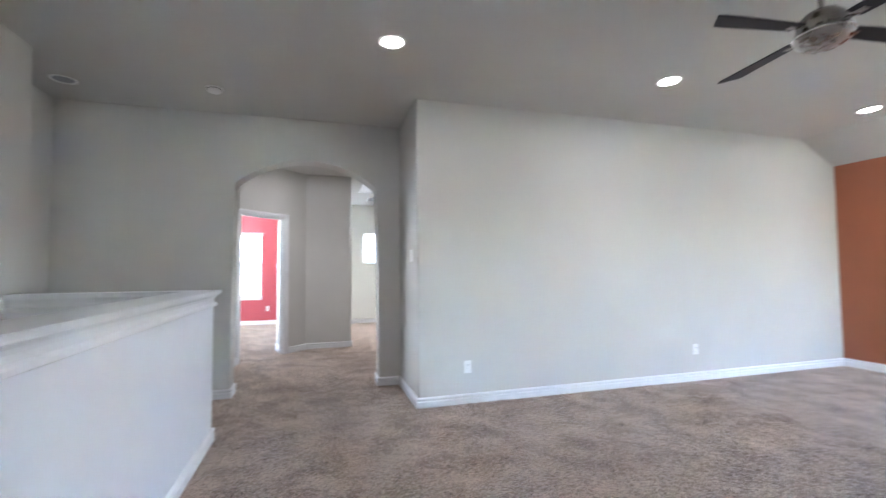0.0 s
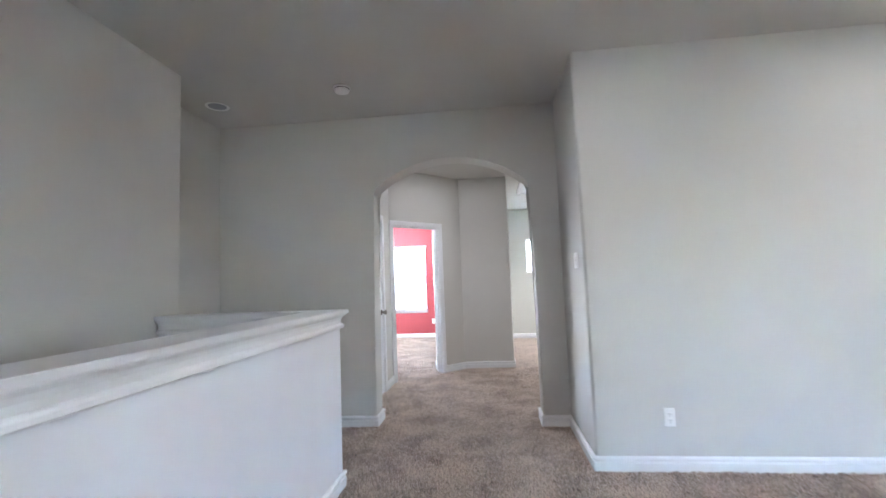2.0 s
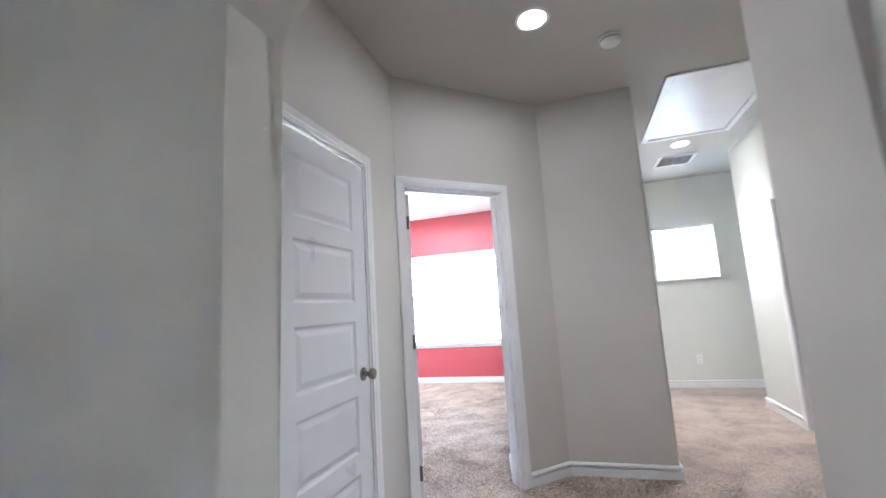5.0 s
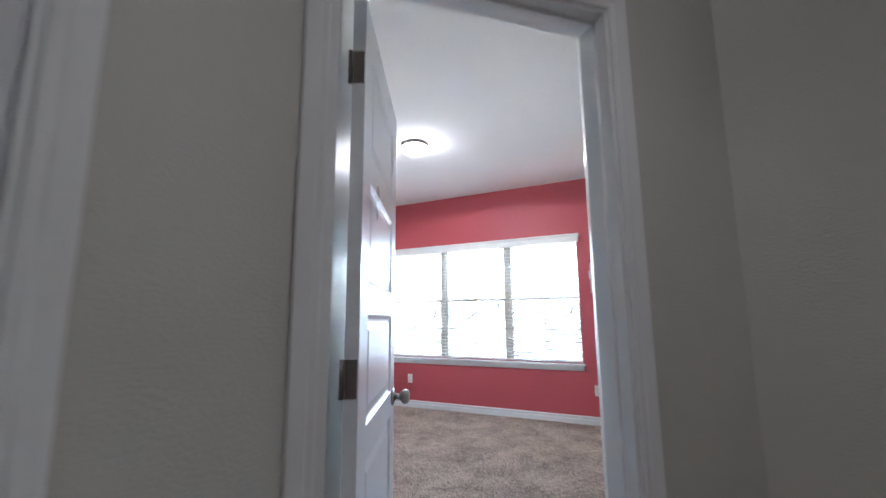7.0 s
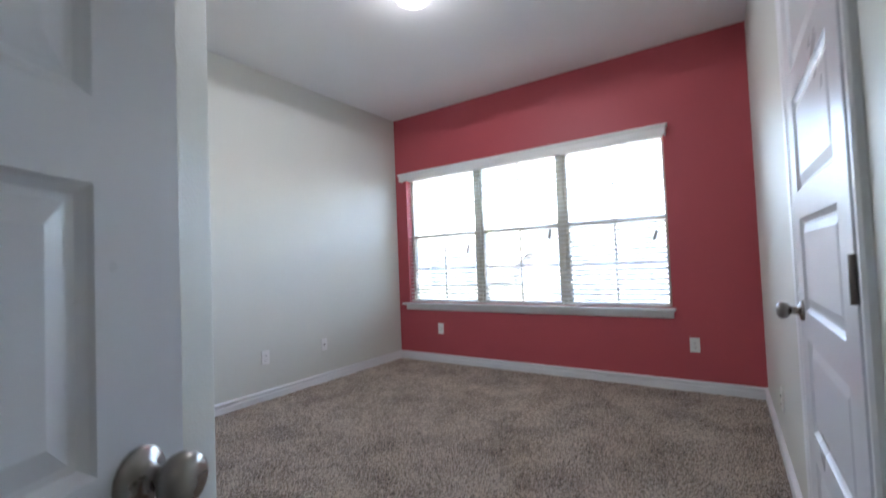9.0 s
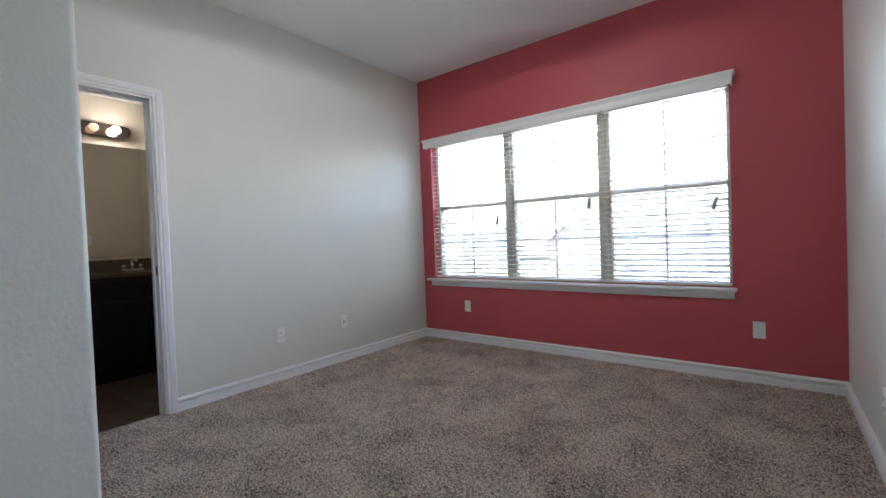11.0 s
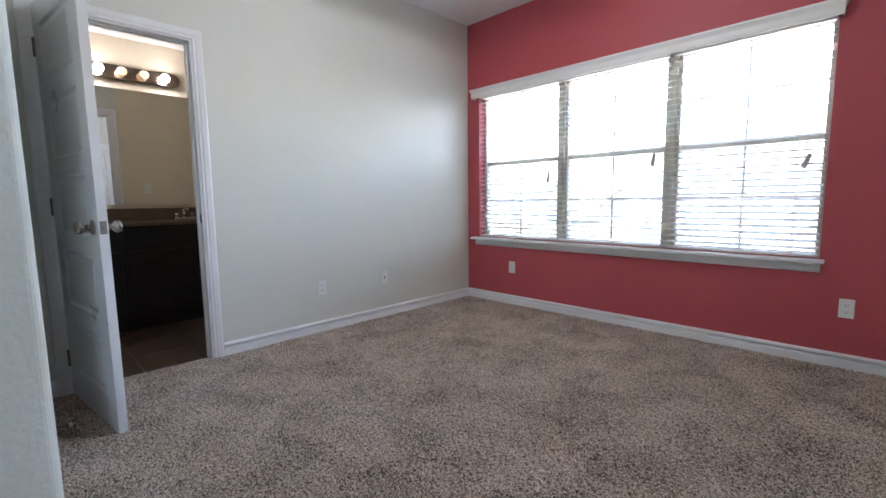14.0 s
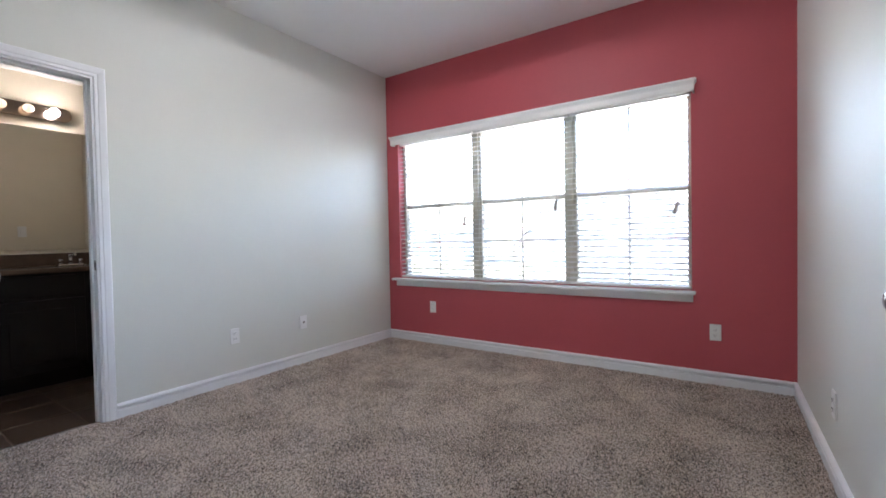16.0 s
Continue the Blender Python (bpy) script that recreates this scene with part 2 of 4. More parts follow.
def frame_at(p0, p1):
    """Local frame of a wall face: x along p0 to p1, y into the wall (to the left of the way), z up."""
    a = math.degrees(math.atan2(p1[1] - p0[1], p1[0] - p0[0]))
    return pose(p0[0], p0[1], 0, 0, 0, a), (Vector(p1) - Vector(p0)).length


def wall_run(name, p0, p1, thick, h, openings, material, label="", z0=0.0):
    """A straight wall whose visible face runs p0 to p1, with openings (s0, s1, z0, z1) cut right through."""
    m, length = frame_at(p0, p1)
    bm = bmesh.new()
    at = 0.0
    for s0, s1, a, b in sorted(openings):
        if s0 > at:
            put_box(bm, at, s0, 0, thick, z0, h)
        if a > z0:
            put_box(bm, s0, s1, 0, thick, z0, a)
        if b < h:
            put_box(bm, s0, s1, 0, thick, b, h)
        at = s1
    if at < length:
        put_box(bm, at, length, 0, thick, z0, h)
    return structure(mesh_ob(name, bm, material, m=m), label, "wall")


def put_sweep(bm, pts, profile, closed=False):
    """A profile (out, z) drawn along a 2D line; out is to the right of the way, corners mitred."""
    rings, n = [], len(pts)
    for i, p in enumerate(pts):
        p = Vector(p)
        d0 = (p - Vector(pts[i - 1])).normalized() if i or closed else None
        d1 = (Vector(pts[(i + 1) % n]) - p).normalized() if i < n - 1 or closed else None
        d0, d1 = d0 or d1, d1 or d0
        n0, n1 = Vector((d0.y, -d0.x)), Vector((d1.y, -d1.x))
        nn = (n0 + n1).normalized()
        nn /= max(nn.dot(n0), 0.3)
        rings.append([bm.verts.new((p.x + nn.x * o, p.y + nn.y * o, z)) for o, z in profile])
    k = len(profile)
    for a, b in zip(rings, rings[1:] + (rings[:1] if closed else [])):
        for j in range(k):
            bm.faces.new((a[j], a[(j + 1) % k], b[(j + 1) % k], b[j]))
    if not closed:
        bm.faces.new(rings[0])
        bm.faces.new(rings[-1][::-1])


BASE = [(-0.002, 0), (0.016, 0), (0.016, 0.053), (0.013, 0.057), (0.002, 0.060), (0.002, 0.073), (0.019, 0.074), (0.021, 0.078), (0.019, 0.086), (0.012, 0.092), (0.006, 0.095), (-0.002, 0.095)]


def baseboard(lines, label="white painted stepped baseboard along the wall"):
    for pts in lines:
        bm = bmesh.new()
        put_sweep(bm, pts, BASE)
        structure(mesh_ob("baseboard", bm, TRIM), label, "baseboard")


CASING = [(0.0, 0.0), (0.0, 0.010), (0.006, 0.012), (0.018, 0.012), (0.022, 0.015), (0.046, 0.018), (0.052, 0.018), (0.058, 0.012), (0.058, 0.0)]


def put_casing(bm, s0, s1, zt, y=0.0, side=-1, z0=0.0):
    rings = []
    for sx, f in ((s0, lambda u: (s0 - u, z0)), (s0, lambda u: (s0 - u, zt + u)), (s1, lambda u: (s1 + u, zt + u)), (s1, lambda u: (s1 + u, z0))):
        rings.append([bm.verts.new((f(u)[0], y + side * v, f(u)[1])) for u, v in CASING])
    k = len(CASING)
    for a, b in zip(rings, rings[1:]):
        for j in range(k):
            bm.faces.new((a[j], a[(j + 1) % k], b[(j + 1) % k], b[j]))
    bm.faces.new(rings[0])
    bm.faces.new(rings[-1][::-1])


def door_frame(name, p0, p1, s0, s1, zt, thick, label, both=True, stop=0.045):
    """Jambs, head, stop and casing in an opening s0..s1 of the wall p0-p1."""
    m, _ = frame_at(p0, p1)
    bm = bmesh.new()
    j = 0.018
    put_box(bm, s0, s0 + j, -0.001, thick + 0.001, 0, zt)
    put_box(bm, s1 - j, s1, -0.001, thick + 0.001, 0, zt)
    put_box(bm, s0 + j, s1 - j, -0.001, thick + 0.001, zt - j, zt)
    put_box(bm, s0 + j, s0 + j + 0.01, stop, stop + 0.03, 0, zt - j)
    put_box(bm, s1 - j - 0.01, s1 - j, stop, stop + 0.03, 0, zt - j)
    put_box(bm, s0 + j + 0.01, s1 - j - 0.01, stop, stop + 0.03, zt - j - 0.01, zt - j)
    put_casing(bm, s0 + 0.006, s1 - 0.006, zt - 0.006)
    if both:
        put_casing(bm, s0 + 0.006, s1 - 0.006, zt - 0.006, thick, 1)
    return structure(mesh_ob(name, bm, TRIM, m=m), label, "door frame")


def lathe(bm, profile, m=None, segs=20, index=0):
    """Turned about z: profile of (radius, z)."""
    t = bmesh.new()
    rings = []
    for r, z in profile:
        rings.append([t.verts.new((r * math.cos(2 * math.pi * i / segs), r * math.sin(2 * math.pi * i / segs), z)) for i in range(segs)])
    for a, b in zip(rings, rings[1:]):
        for i in range(segs):
            f = t.faces.new((a[i], a[(i + 1) % segs], b[(i + 1) % segs], b[i]))
            f.smooth = True
    t.faces.new(rings[0])
    t.faces.new(rings[-1])
    merge(bm, t, m, index)


KNOB = [(0.0325, 0.0), (0.0325, 0.004), (0.029, 0.008), (0.017, 0.011), (0.0125, 0.016), (0.012, 0.028), (0.016, 0.034), (0.024, 0.040), (0.0275, 0.048), (0.0275, 0.055), (0.024, 0.063), (0.015, 0.068), (0.004, 0.069)]


def panel_face(bm, w, h, y, side, layout):
    """One moulded face with five sunk panels, at depth y, facing side."""
    stile, top, rail, ph = layout
    rows, z = [], h - top
    for i in range(5):
        rows.append((z - ph, z))
        z -= ph + rail
    def ring(x0, x1, z0, z1, d):
        return [bm.verts.new((x, y - side * d, zz)) for x, zz in ((x0, z0), (x1, z0), (x1, z1), (x0, z1))]
    def quad(*vs):
        bm.faces.new(vs)
    def flat(x0, x1, z0, z1):
        quad(*ring(x0, x1, z0, z1, 0))
    flat(0, stile, 0, h)
    flat(w - stile, w, 0, h)
    edges = [h] + [e for r in rows for e in (r[1], r[0])] + [0]
    for a, b in zip(edges[0::2], edges[1::2]):
        flat(stile, w - stile, b, a)
    for z0, z1 in rows:
        x0, x1, last = stile, w - stile, None
        for inset, depth in ((0, 0), (0.004, 0.004), (0.012, 0.0095), (0.020, 0.0095), (0.044, 0.003)):
            r = ring(x0 + inset, x1 - inset, z0 + inset, z1 - inset, depth)
            if last:
                for i in range(4):
                    quad(last[i], last[(i + 1) % 4], r[(i + 1) % 4], r[i])
            last = r
        quad(*last)


def put_knob(door, w, z, y, side, latch=0.065):
    bm = bmesh.new()
    lathe(bm, KNOB, pose(w - latch, y, z, 90 * side, 0, 0))
    mesh_ob("knob", bm, NICKEL, door, m=Matrix())


def panel_door(label, w, h, m, hinge_side=1, sides=(1, -1), knob_z=0.93, layout=(0.112, 0.115, 0.085, 0.283)):
    """A five-panel door; local x from the hinge to the latch, y through its 35 mm, z up from its foot."""
    th = 0.035
    base = tagged(new("door"), label, "door")
    base.empty_display_size = 0.1
    base.matrix_basis = m
    bm = bmesh.new()
    panel_face(bm, w, h, 0, -1, layout)
    panel_face(bm, w, h, th, 1, layout)
    for x in (0, w):
        bm.faces.new([bm.verts.new(p) for p in ((x, 0, 0), (x, th, 0), (x, th, h), (x, 0, h))])
    for z in (0, h):
        bm.faces.new([bm.verts.new(p) for p in ((0, 0, z), (w, 0, z), (w, th, z), (0, th, z))])
    bmesh.ops.remove_doubles(bm, verts=bm.verts, dist=0.0002)
    mesh_ob("panel_slab", bm, DOORW, base)
    for side in sides:
        put_knob(base, w, knob_z, 0 if side > 0 else th, side)
    bm = bmesh.new()
    put_box(bm, w - 0.001, w + 0.0015, 0.005, 0.03, knob_z - 0.028, knob_z + 0.028, 0.0005)
    put_box(bm, w, w + 0.008, 0.011, 0.024, knob_z - 0.008, knob_z + 0.008, 0.002)
    mesh_ob("latch_plate", bm, NICKEL, base)
    yk = th + 0.004 if hinge_side > 0 else -0.004
    for z in (0.2, 1.02, h - 0.2):
        bm = bmesh.new()
        lathe(bm, [(0.006, -0.046), (0.006, 0.046)], pose(-0.003, yk, z), 12)
        put_box(bm, -0.0015, 0.0005, 0.003, th - 0.003, z - 0.045, z + 0.045)
        put_box(bm, -0.004, -0.0025, 0.003, th - 0.003, z - 0.045, z + 0.045)
        if hinge_side < 0:
            put_box(bm, -0.020, 0.016, -0.0045, -0.0015, z - 0.046, z + 0.046, 0.001)
        mesh_ob("hinge", bm, BRONZE, base)
    return base


def wall_plate(name, label, p, yaw, kind="outlet", gangs=1, category="outlet"):
    """A cover plate on a wall; its face looks along local -y, turned by yaw."""
    base = tagged(new(name), label, category)
    base.matrix_basis = pose(*p, 0, 0, yaw)
    w = 0.07 + 0.046 * (gangs - 1)
    bm = bmesh.new()
    put_box(bm, -w / 2, w / 2, -0.0068, 0.001, -0.057, 0.057, 0.0025, 2)
    mesh_ob("cover_plate", bm, PLATE, base)
    for g in range(gangs):
        x = (g - (gangs - 1) / 2) * 0.046
        bm = bmesh.new()
        if kind == "outlet":
            for dz in (-0.02, 0.02):
                put_box(bm, x - 0.017, x + 0.017, -0.0095, -0.0065, dz - 0.014, dz + 0.014, 0.002)
            mesh_ob("socket", bm, PLATE, base)
            for dz in (-0.02, 0.02):
                bm = bmesh.new()
                put_box(bm, x - 0.008, x - 0.006, -0.0105, -0.009, dz - 0.004, dz + 0.006)
                put_box(bm, x + 0.006, x + 0.008, -0.0105, -0.009, dz - 0.003, dz + 0.006)
                put_box(bm, x - 0.002, x + 0.002, -0.0105, -0.009, dz - 0.011, dz - 0.007)
                tagged(mesh_ob("slot", bm, BLACK, base), kind="stuff")
        elif kind == "jack":
            put_box(bm, x - 0.009, x + 0.009, -0.010, -0.0065, -0.009, 0.009, 0.002)
            mesh_ob("jack_socket", bm, NICKEL, base)
        else:
            put_box(bm, x - 0.016, x + 0.016, -0.010, -0.0065, -0.033, 0.033, 0.002)
            put_box(bm, x - 0.014, x + 0.014, -0.014, -0.009, -0.002, 0.03, 0.002)
            mesh_ob("rocker", bm, PLATE, base)
    return base


def can_light(label, x, y, z, lit=True):
    base = tagged(new("recessed_light"), label, "ceiling light", "recessed ceiling lights")
    base.matrix_basis = pose(x, y, z)
    bm = bmesh.new()
    lathe(bm, [(0.075, -0.001), (0.095, -0.001), (0.096, -0.004), (0.09, -0.007), (0.078, -0.007), (0.072, -0.002)], None, 32)
    mesh_ob("trim_ring", bm, PLATE, base)
    bm = bmesh.new()
    if lit:
        lathe(bm, [(0.074, -0.0015), (0.074, -0.004), (0.06, -0.006), (0.02, -0.007)], None, 28)
    else:
        lathe(bm, [(0.073, -0.0015), (0.070, -0.003), (0.05, -0.0035), (0.02, -0.004)], None, 28)
    mesh_ob("lens", bm, CAN_GLOW if lit else mat("unlit lens", (0.30, 0.31, 0.35), 0.4), base)
    return base


def smoke_detector(x, y, z):
    base = tagged(new("smoke_detector"), "round white plastic smoke detector on the ceiling", "smoke detector")
    base.matrix_basis = pose(x, y, z)
    bm = bmesh.new()
    lathe(bm, [(0.068, 0.0), (0.068, -0.012), (0.062, -0.016), (0.062, -0.022), (0.055, -0.036), (0.045, -0.041), (0.01, -0.042)], None, 28)
    mesh_ob("housing", bm, PLATE, base)
    bm = bmesh.new()
    lathe(bm, [(0.0635, -0.0165), (0.0635, -0.0205)], None, 28)
    mesh_ob("vent_band", bm, BLACK, base)
    return base


# ---- plan ----
H_HALL, H_VEST, H_ROOM = 2.84, 2.797, 2.80
XL, XR, YS, YN = -3.87, -0.437, 7.955, 11.39       # bedroom walls
DT = 2.05                                        # door opening height

YB = -1.4                                        # hall's back wall

# ---- floors ----
def floor_sheet(name, pts, material, label):
    return structure(prism(name, pts, -0.25, 0.0, material), label, "floor")


floor_sheet("floor_hall", [(-0.5, YB), (6.75, YB), (6.75, 4.5), (1.22, 4.5), (1.22, 6.6), (3.5, 6.6), (3.5, 11.1), (0.72, 11.1), (0.72, 7.9), (-0.3, 7.9), (-0.3, 11.5), (-3.93, 11.5), (-3.93, 7.84), (-1.5, 7.84), (-0.95, 6.9), (-0.95, 5.35), (-2.3, 5.35), (-2.3, 4.04), (-0.5, 4.04)], CARPET, "brown beige cut pile carpet, trodden in patches")
structure(prism("floor_stairwell", [(-2.3, YB), (-0.5, YB), (-0.5, 4.04), (-2.3, 4.04)], -2.95, -2.75, CARPET), "brown beige carpet at the foot of the stairs", "floor")

# ---- ceilings ----
def ceiling(name, pts, z, label="flat painted ceiling with fine sprayed texture"):
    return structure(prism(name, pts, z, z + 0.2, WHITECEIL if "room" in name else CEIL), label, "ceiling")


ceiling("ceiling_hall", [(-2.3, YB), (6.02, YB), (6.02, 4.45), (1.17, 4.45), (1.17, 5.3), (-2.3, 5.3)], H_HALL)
bm = bmesh.new()
prof = [(6.02, H_HALL), (6.02, H_HALL + 0.2), (6.8, H_HALL + 0.2), (6.8, 2.42)]
a = [bm.verts.new((x, YB, z)) for x, z in prof]
b = [bm.verts.new((x, 4.45, z)) for x, z in prof]
bm.faces.new(a), bm.faces.new(b[::-1])
for i in range(4):
    bm.faces.new((a[i], a[(i + 1) % 4], b[(i + 1) % 4], b[i]))
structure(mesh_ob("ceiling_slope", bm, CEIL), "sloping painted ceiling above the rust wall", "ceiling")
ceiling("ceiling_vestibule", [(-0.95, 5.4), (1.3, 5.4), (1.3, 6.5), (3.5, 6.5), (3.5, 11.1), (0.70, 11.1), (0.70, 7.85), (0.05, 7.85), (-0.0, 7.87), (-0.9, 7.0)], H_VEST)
ceiling("ceiling_bedroom", [(-3.98, 7.84), (-1.35, 7.84), (-0.87, 6.86), (0.12, 7.80), (0.3, 11.5), (-3.98, 11.5)], H_ROOM, "smooth white painted bedroom ceiling")
ceiling("ceiling_bathroom", [(-5.7, 6.8), (-3.88, 6.8), (-3.88, 9.75), (-5.7, 9.75)], 2.462, "white painted bathroom ceiling")

# ---- hall walls ----
structure(prism("wall_hall_north", [(6.72, 4.375), (1.107, 4.375, 0.022), (1.107, 5.238), (1.227, 5.238), (1.227, 4.495), (6.72, 4.495)], 0, H_HALL + 0.02, GREIGE), "pale greige painted wall with rounded outer corner", "wall")
# The opening is out of view, added and sized to light the hall.
wall_run("wall_hall_east", (6.6, 4.375), (6.6, YB), 0.12, 2.6, [(3.85, 4.35, 0.5, 2.1)], RUST, "rust orange painted accent wall with an added unseen window")
structure(prism("wall_stair_west", [(-1.705, YB), (-1.705, 4.215, 0.022), (-2.2, 4.215), (-2.2, YB)], -2.752, H_HALL + 0.02, GREIGE), "pale greige painted wall beside the stairwell", "wall")
wall_run("wall_recess_west", (-2.09, 4.215), (-2.09, 5.238), 0.11, H_HALL + 0.02, [(0.03, 0.39, 0, DT)], GREIGE, "pale greige painted wall with a narrow doorway")
structure(prism("wall_side_bath", [(-2.2, 3.95), (-3.6, 3.95), (-3.6, 5.35), (-3.35, 5.35), (-3.35, 5.45), (-3.72, 5.45), (-3.72, 3.83), (-2.2, 3.83)], 0, 2.5, GREIGE), "greige painted walls of a small side room", "wall")
wall_run("wall_side_bath_north", (-3.35, 5.35), (-2.0, 5.35), 0.1, 2.5, [(0.0, 0.55, 1.15, 1.78)], GREIGE, "greige painted wall with a small window")
floor_sheet("floor_side_bath", [(-3.72, 3.83), (-2.3, 3.83), (-2.3, 5.45), (-3.72, 5.45)], CARPET, "brown beige carpet in the side room")
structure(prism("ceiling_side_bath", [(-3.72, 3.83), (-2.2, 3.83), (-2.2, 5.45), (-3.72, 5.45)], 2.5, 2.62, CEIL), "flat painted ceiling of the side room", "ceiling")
# Back wall opening is unseen too, sized for the daylight it lets in.
wall_run("wall_hall_south", (6.72, YB), (-2.2, YB), 0.15, H_HALL + 0.02, [(0.5, 1.35, 0.45, 2.25)], GREIGE, "greige painted back wall with an added unseen window")

# Unseen walls and sealing strip, added to keep daylight from leaking up the well.
structure(prism("wall_stairwell", [(-2.2, 4.02), (-0.56, 4.02), (-0.56, YB), (-2.2, YB), (-2.2, YB - 0.15), (-0.44, YB - 0.15), (-0.44, 4.14), (-2.2, 4.14)], -2.78, -0.255, GREIGE), "unseen greige walls added to close the stairwell below", "wall")
structure(prism("wall_stairwell_upper", [(-1.72, 4.02), (-0.64, 4.02), (-0.64, YB), (-0.56, YB), (-0.56, 4.12), (-1.72, 4.12)], -0.256, -0.24, GREIGE), "unseen greige strip added to seal the stairwell edge", "wall")

# arch wall
AX0, AX1, AY0, AY1, SPR, ATOP = -0.590, 0.875, 5.238, 5.465, 2.115, 2.405
cx, half = (AX0 + AX1) / 2, (AX1 - AX0) / 2
rise = ATOP - SPR
arad = (half * half + rise * rise) / (2 * rise)
arc = [(cx + u, ATOP - arad + math.sqrt(arad * arad - u * u)) for u in [half * (k / 16 - 1) for k in range(1, 32)]]
outline = [(-2.2, 0), (AX0, 0), (AX0, SPR)] + arc + [(AX1, SPR), (AX1, 0), (1.35, 0), (1.35, H_HALL + 0.02), (-2.2, H_HALL + 0.02)]
bm = bmesh.new()
lo = [bm.verts.new((x, AY0, z)) for x, z in outline]
hi = [bm.verts.new((x, AY1, z)) for x, z in outline]
f0, f1 = bm.faces.new(lo), bm.faces.new(hi)
for i in range(len(outline)):
    bm.faces.new((lo[i], lo[(i + 1) % len(outline)], hi[(i + 1) % len(outline)], hi[i]))
sharp = [e for e in bm.edges if abs(e.verts[0].co.y - e.verts[1].co.y) < 1e-6 and all(AX0 - 0.01 <= v.co.x <= AX1 + 0.01 and v.co.z < ATOP + 0.01 for v in e.verts) and not all(v.co.z == 0 for v in e.verts)]
bmesh.ops.bevel(bm, geom=sharp, offset=0.026, segments=4, profile=0.5, affect="EDGES")
bmesh.ops.triangulate(bm, faces=[f for f in bm.faces if len(f.verts) > 4])
structure(mesh_ob("wall_arch", bm, GREIGE), "greige painted wall with a shallow arched passage", "wall")

# half wall round the stairs, with moulded cap
structure(prism("half_wall", [(-0.33, YB), (-0.33, 1.375, 0.012), (-0.512, 1.375), (-0.512, 4.13, 0.012), (-1.705, 4.13), (-1.705, 4.015), (-0.627, 4.015), (-0.627, YB)], -0.25, 1.07, mat("half wall paint", (0.80, 0.82, 0.85), 0.45, var=0.02, bump=0.25, bscale=130)), "white painted half wall round the stairwell", "half wall")
cap_line = [(-0.33, YB), (-0.33, 1.375), (-0.512, 1.375), (-0.512, 4.13), (-1.705, 4.13)]
cap_in = [(-1.705, 4.015), (-0.627, 4.015), (-0.627, YB)]
CAPP = [(-0.002, 0.992), (0.014, 0.992), (0.020, 0.998), (0.020, 1.012), (0.014, 1.020), (0.004, 1.024), (0.004, 1.046), (0.012, 1.062), (0.030, 1.076), (0.034, 1.085), (-0.002, 1.085)]
bm = bmesh.new()
put_sweep(bm, cap_line, CAPP)
put_sweep(bm, cap_in, CAPP)
cap = [(-0.285, YB), (-0.285, 1.42), (-0.467, 1.42), (-0.467, 4.175), (-1.704, 4.175), (-1.704, 3.97), (-0.672, 3.97), (-0.672, YB)]
t = bmesh.new()
put_prism(t, cap, 1.085, 1.111)
bmesh.ops.bevel(t, geom=t.edges[:], offset=0.006, segments=2, profile=0.5, affect="EDGES")
merge(bm, t)
structure(mesh_ob("half_wall_cap", bm, TRIM), "white moulded wooden cap on the half wall", "trim")

# ---- vestibule and corridor walls ----
P_DL, P_DR = (-0.817, 6.883), (0.055, 7.755)       # front face of the slanted door wall
wall_run("wall_closet", (-0.815, 5.465), (-0.815, 6.888), 0.115, H_VEST + 0.02, [(0.225, 0.998, 0, DT)], GREIGE, "greige painted wall with a closet door")
DIA, DLEN = frame_at(P_DL, P_DR)
S0, S1 = 0.050, 0.828                            # slanted opening along its wall
wall_run("wall_slanted", P_DL, P_DR, 0.115, H_VEST + 0.02, [(S0, S1, 0, DT)], GREIGE, "greige painted slanted wall with the bedroom doorway")
structure(prism("wall_vestibule_north", [(0.055, 7.755), (0.768, 7.755, 0.02), (0.768, 10.89), (0.66, 10.89), (0.66, 7.87), (-0.02, 7.87)], 0, H_VEST + 0.02, GREIGE), "greige painted wall with rounded corner to the corridor", "wall")
structure(prism("wall_vestibule_east", [(1.12, 5.465), (1.12, 6.66, 0.02), (2.0, 6.66), (2.0, 6.54), (1.24, 6.54), (1.24, 5.465)], 0, H_VEST + 0.02, GREIGE), "greige painted wall beside the arch", "wall")
wall_run("wall_corridor_east", (2.0, 9.87), (2.0, 6.54), 0.12, H_VEST + 0.02, [(0.86, 1.66, 0, DT)], CREAM, "off-white corridor wall with a doorway")
wall_run("wall_corridor_north", (0.66, 10.89), (3.3, 10.89), 0.15, H_VEST + 0.02, [(0.61, 1.36, 1.41, 2.13)], CREAM, "off-white wall with a small high window")
structure(prism("wall_corridor_end", [(2.12, 9.87), (3.3, 9.87), (3.3, 10.89), (3.2, 10.89), (3.2, 9.75), (2.12, 9.75)], 0, H_VEST + 0.02, CREAM), "off-white wall closing the corridor", "wall")
# Side room wall coloured peach in place of warm light on the doorway.
structure(prism("wall_side_room", [(2.12, 7.9), (3.4, 7.9), (3.4, 9.35), (2.12, 9.35), (2.12, 9.25), (3.3, 9.25), (3.3, 8.0), (2.12, 8.0)], 0, H_VEST, WARMLIT), "side room wall with warm light put into its colour", "wall")

# ---- bedroom walls ----
WX0, WX1, WZ0, WZ1 = -3.715, -1.02, 0.655, 2.085   # window opening
wall_run("wall_red", (XL - 0.11, YN), (XR + 0.12, YN), 0.16, H_ROOM + 0.02, [(WX0 - XL + 0.11, WX1 - XL + 0.11, WZ0, WZ1)], RED, "red painted accent wall with a wide triple window")
XS = (-0.378, 7.85)                             # outer corner where the east wall ends
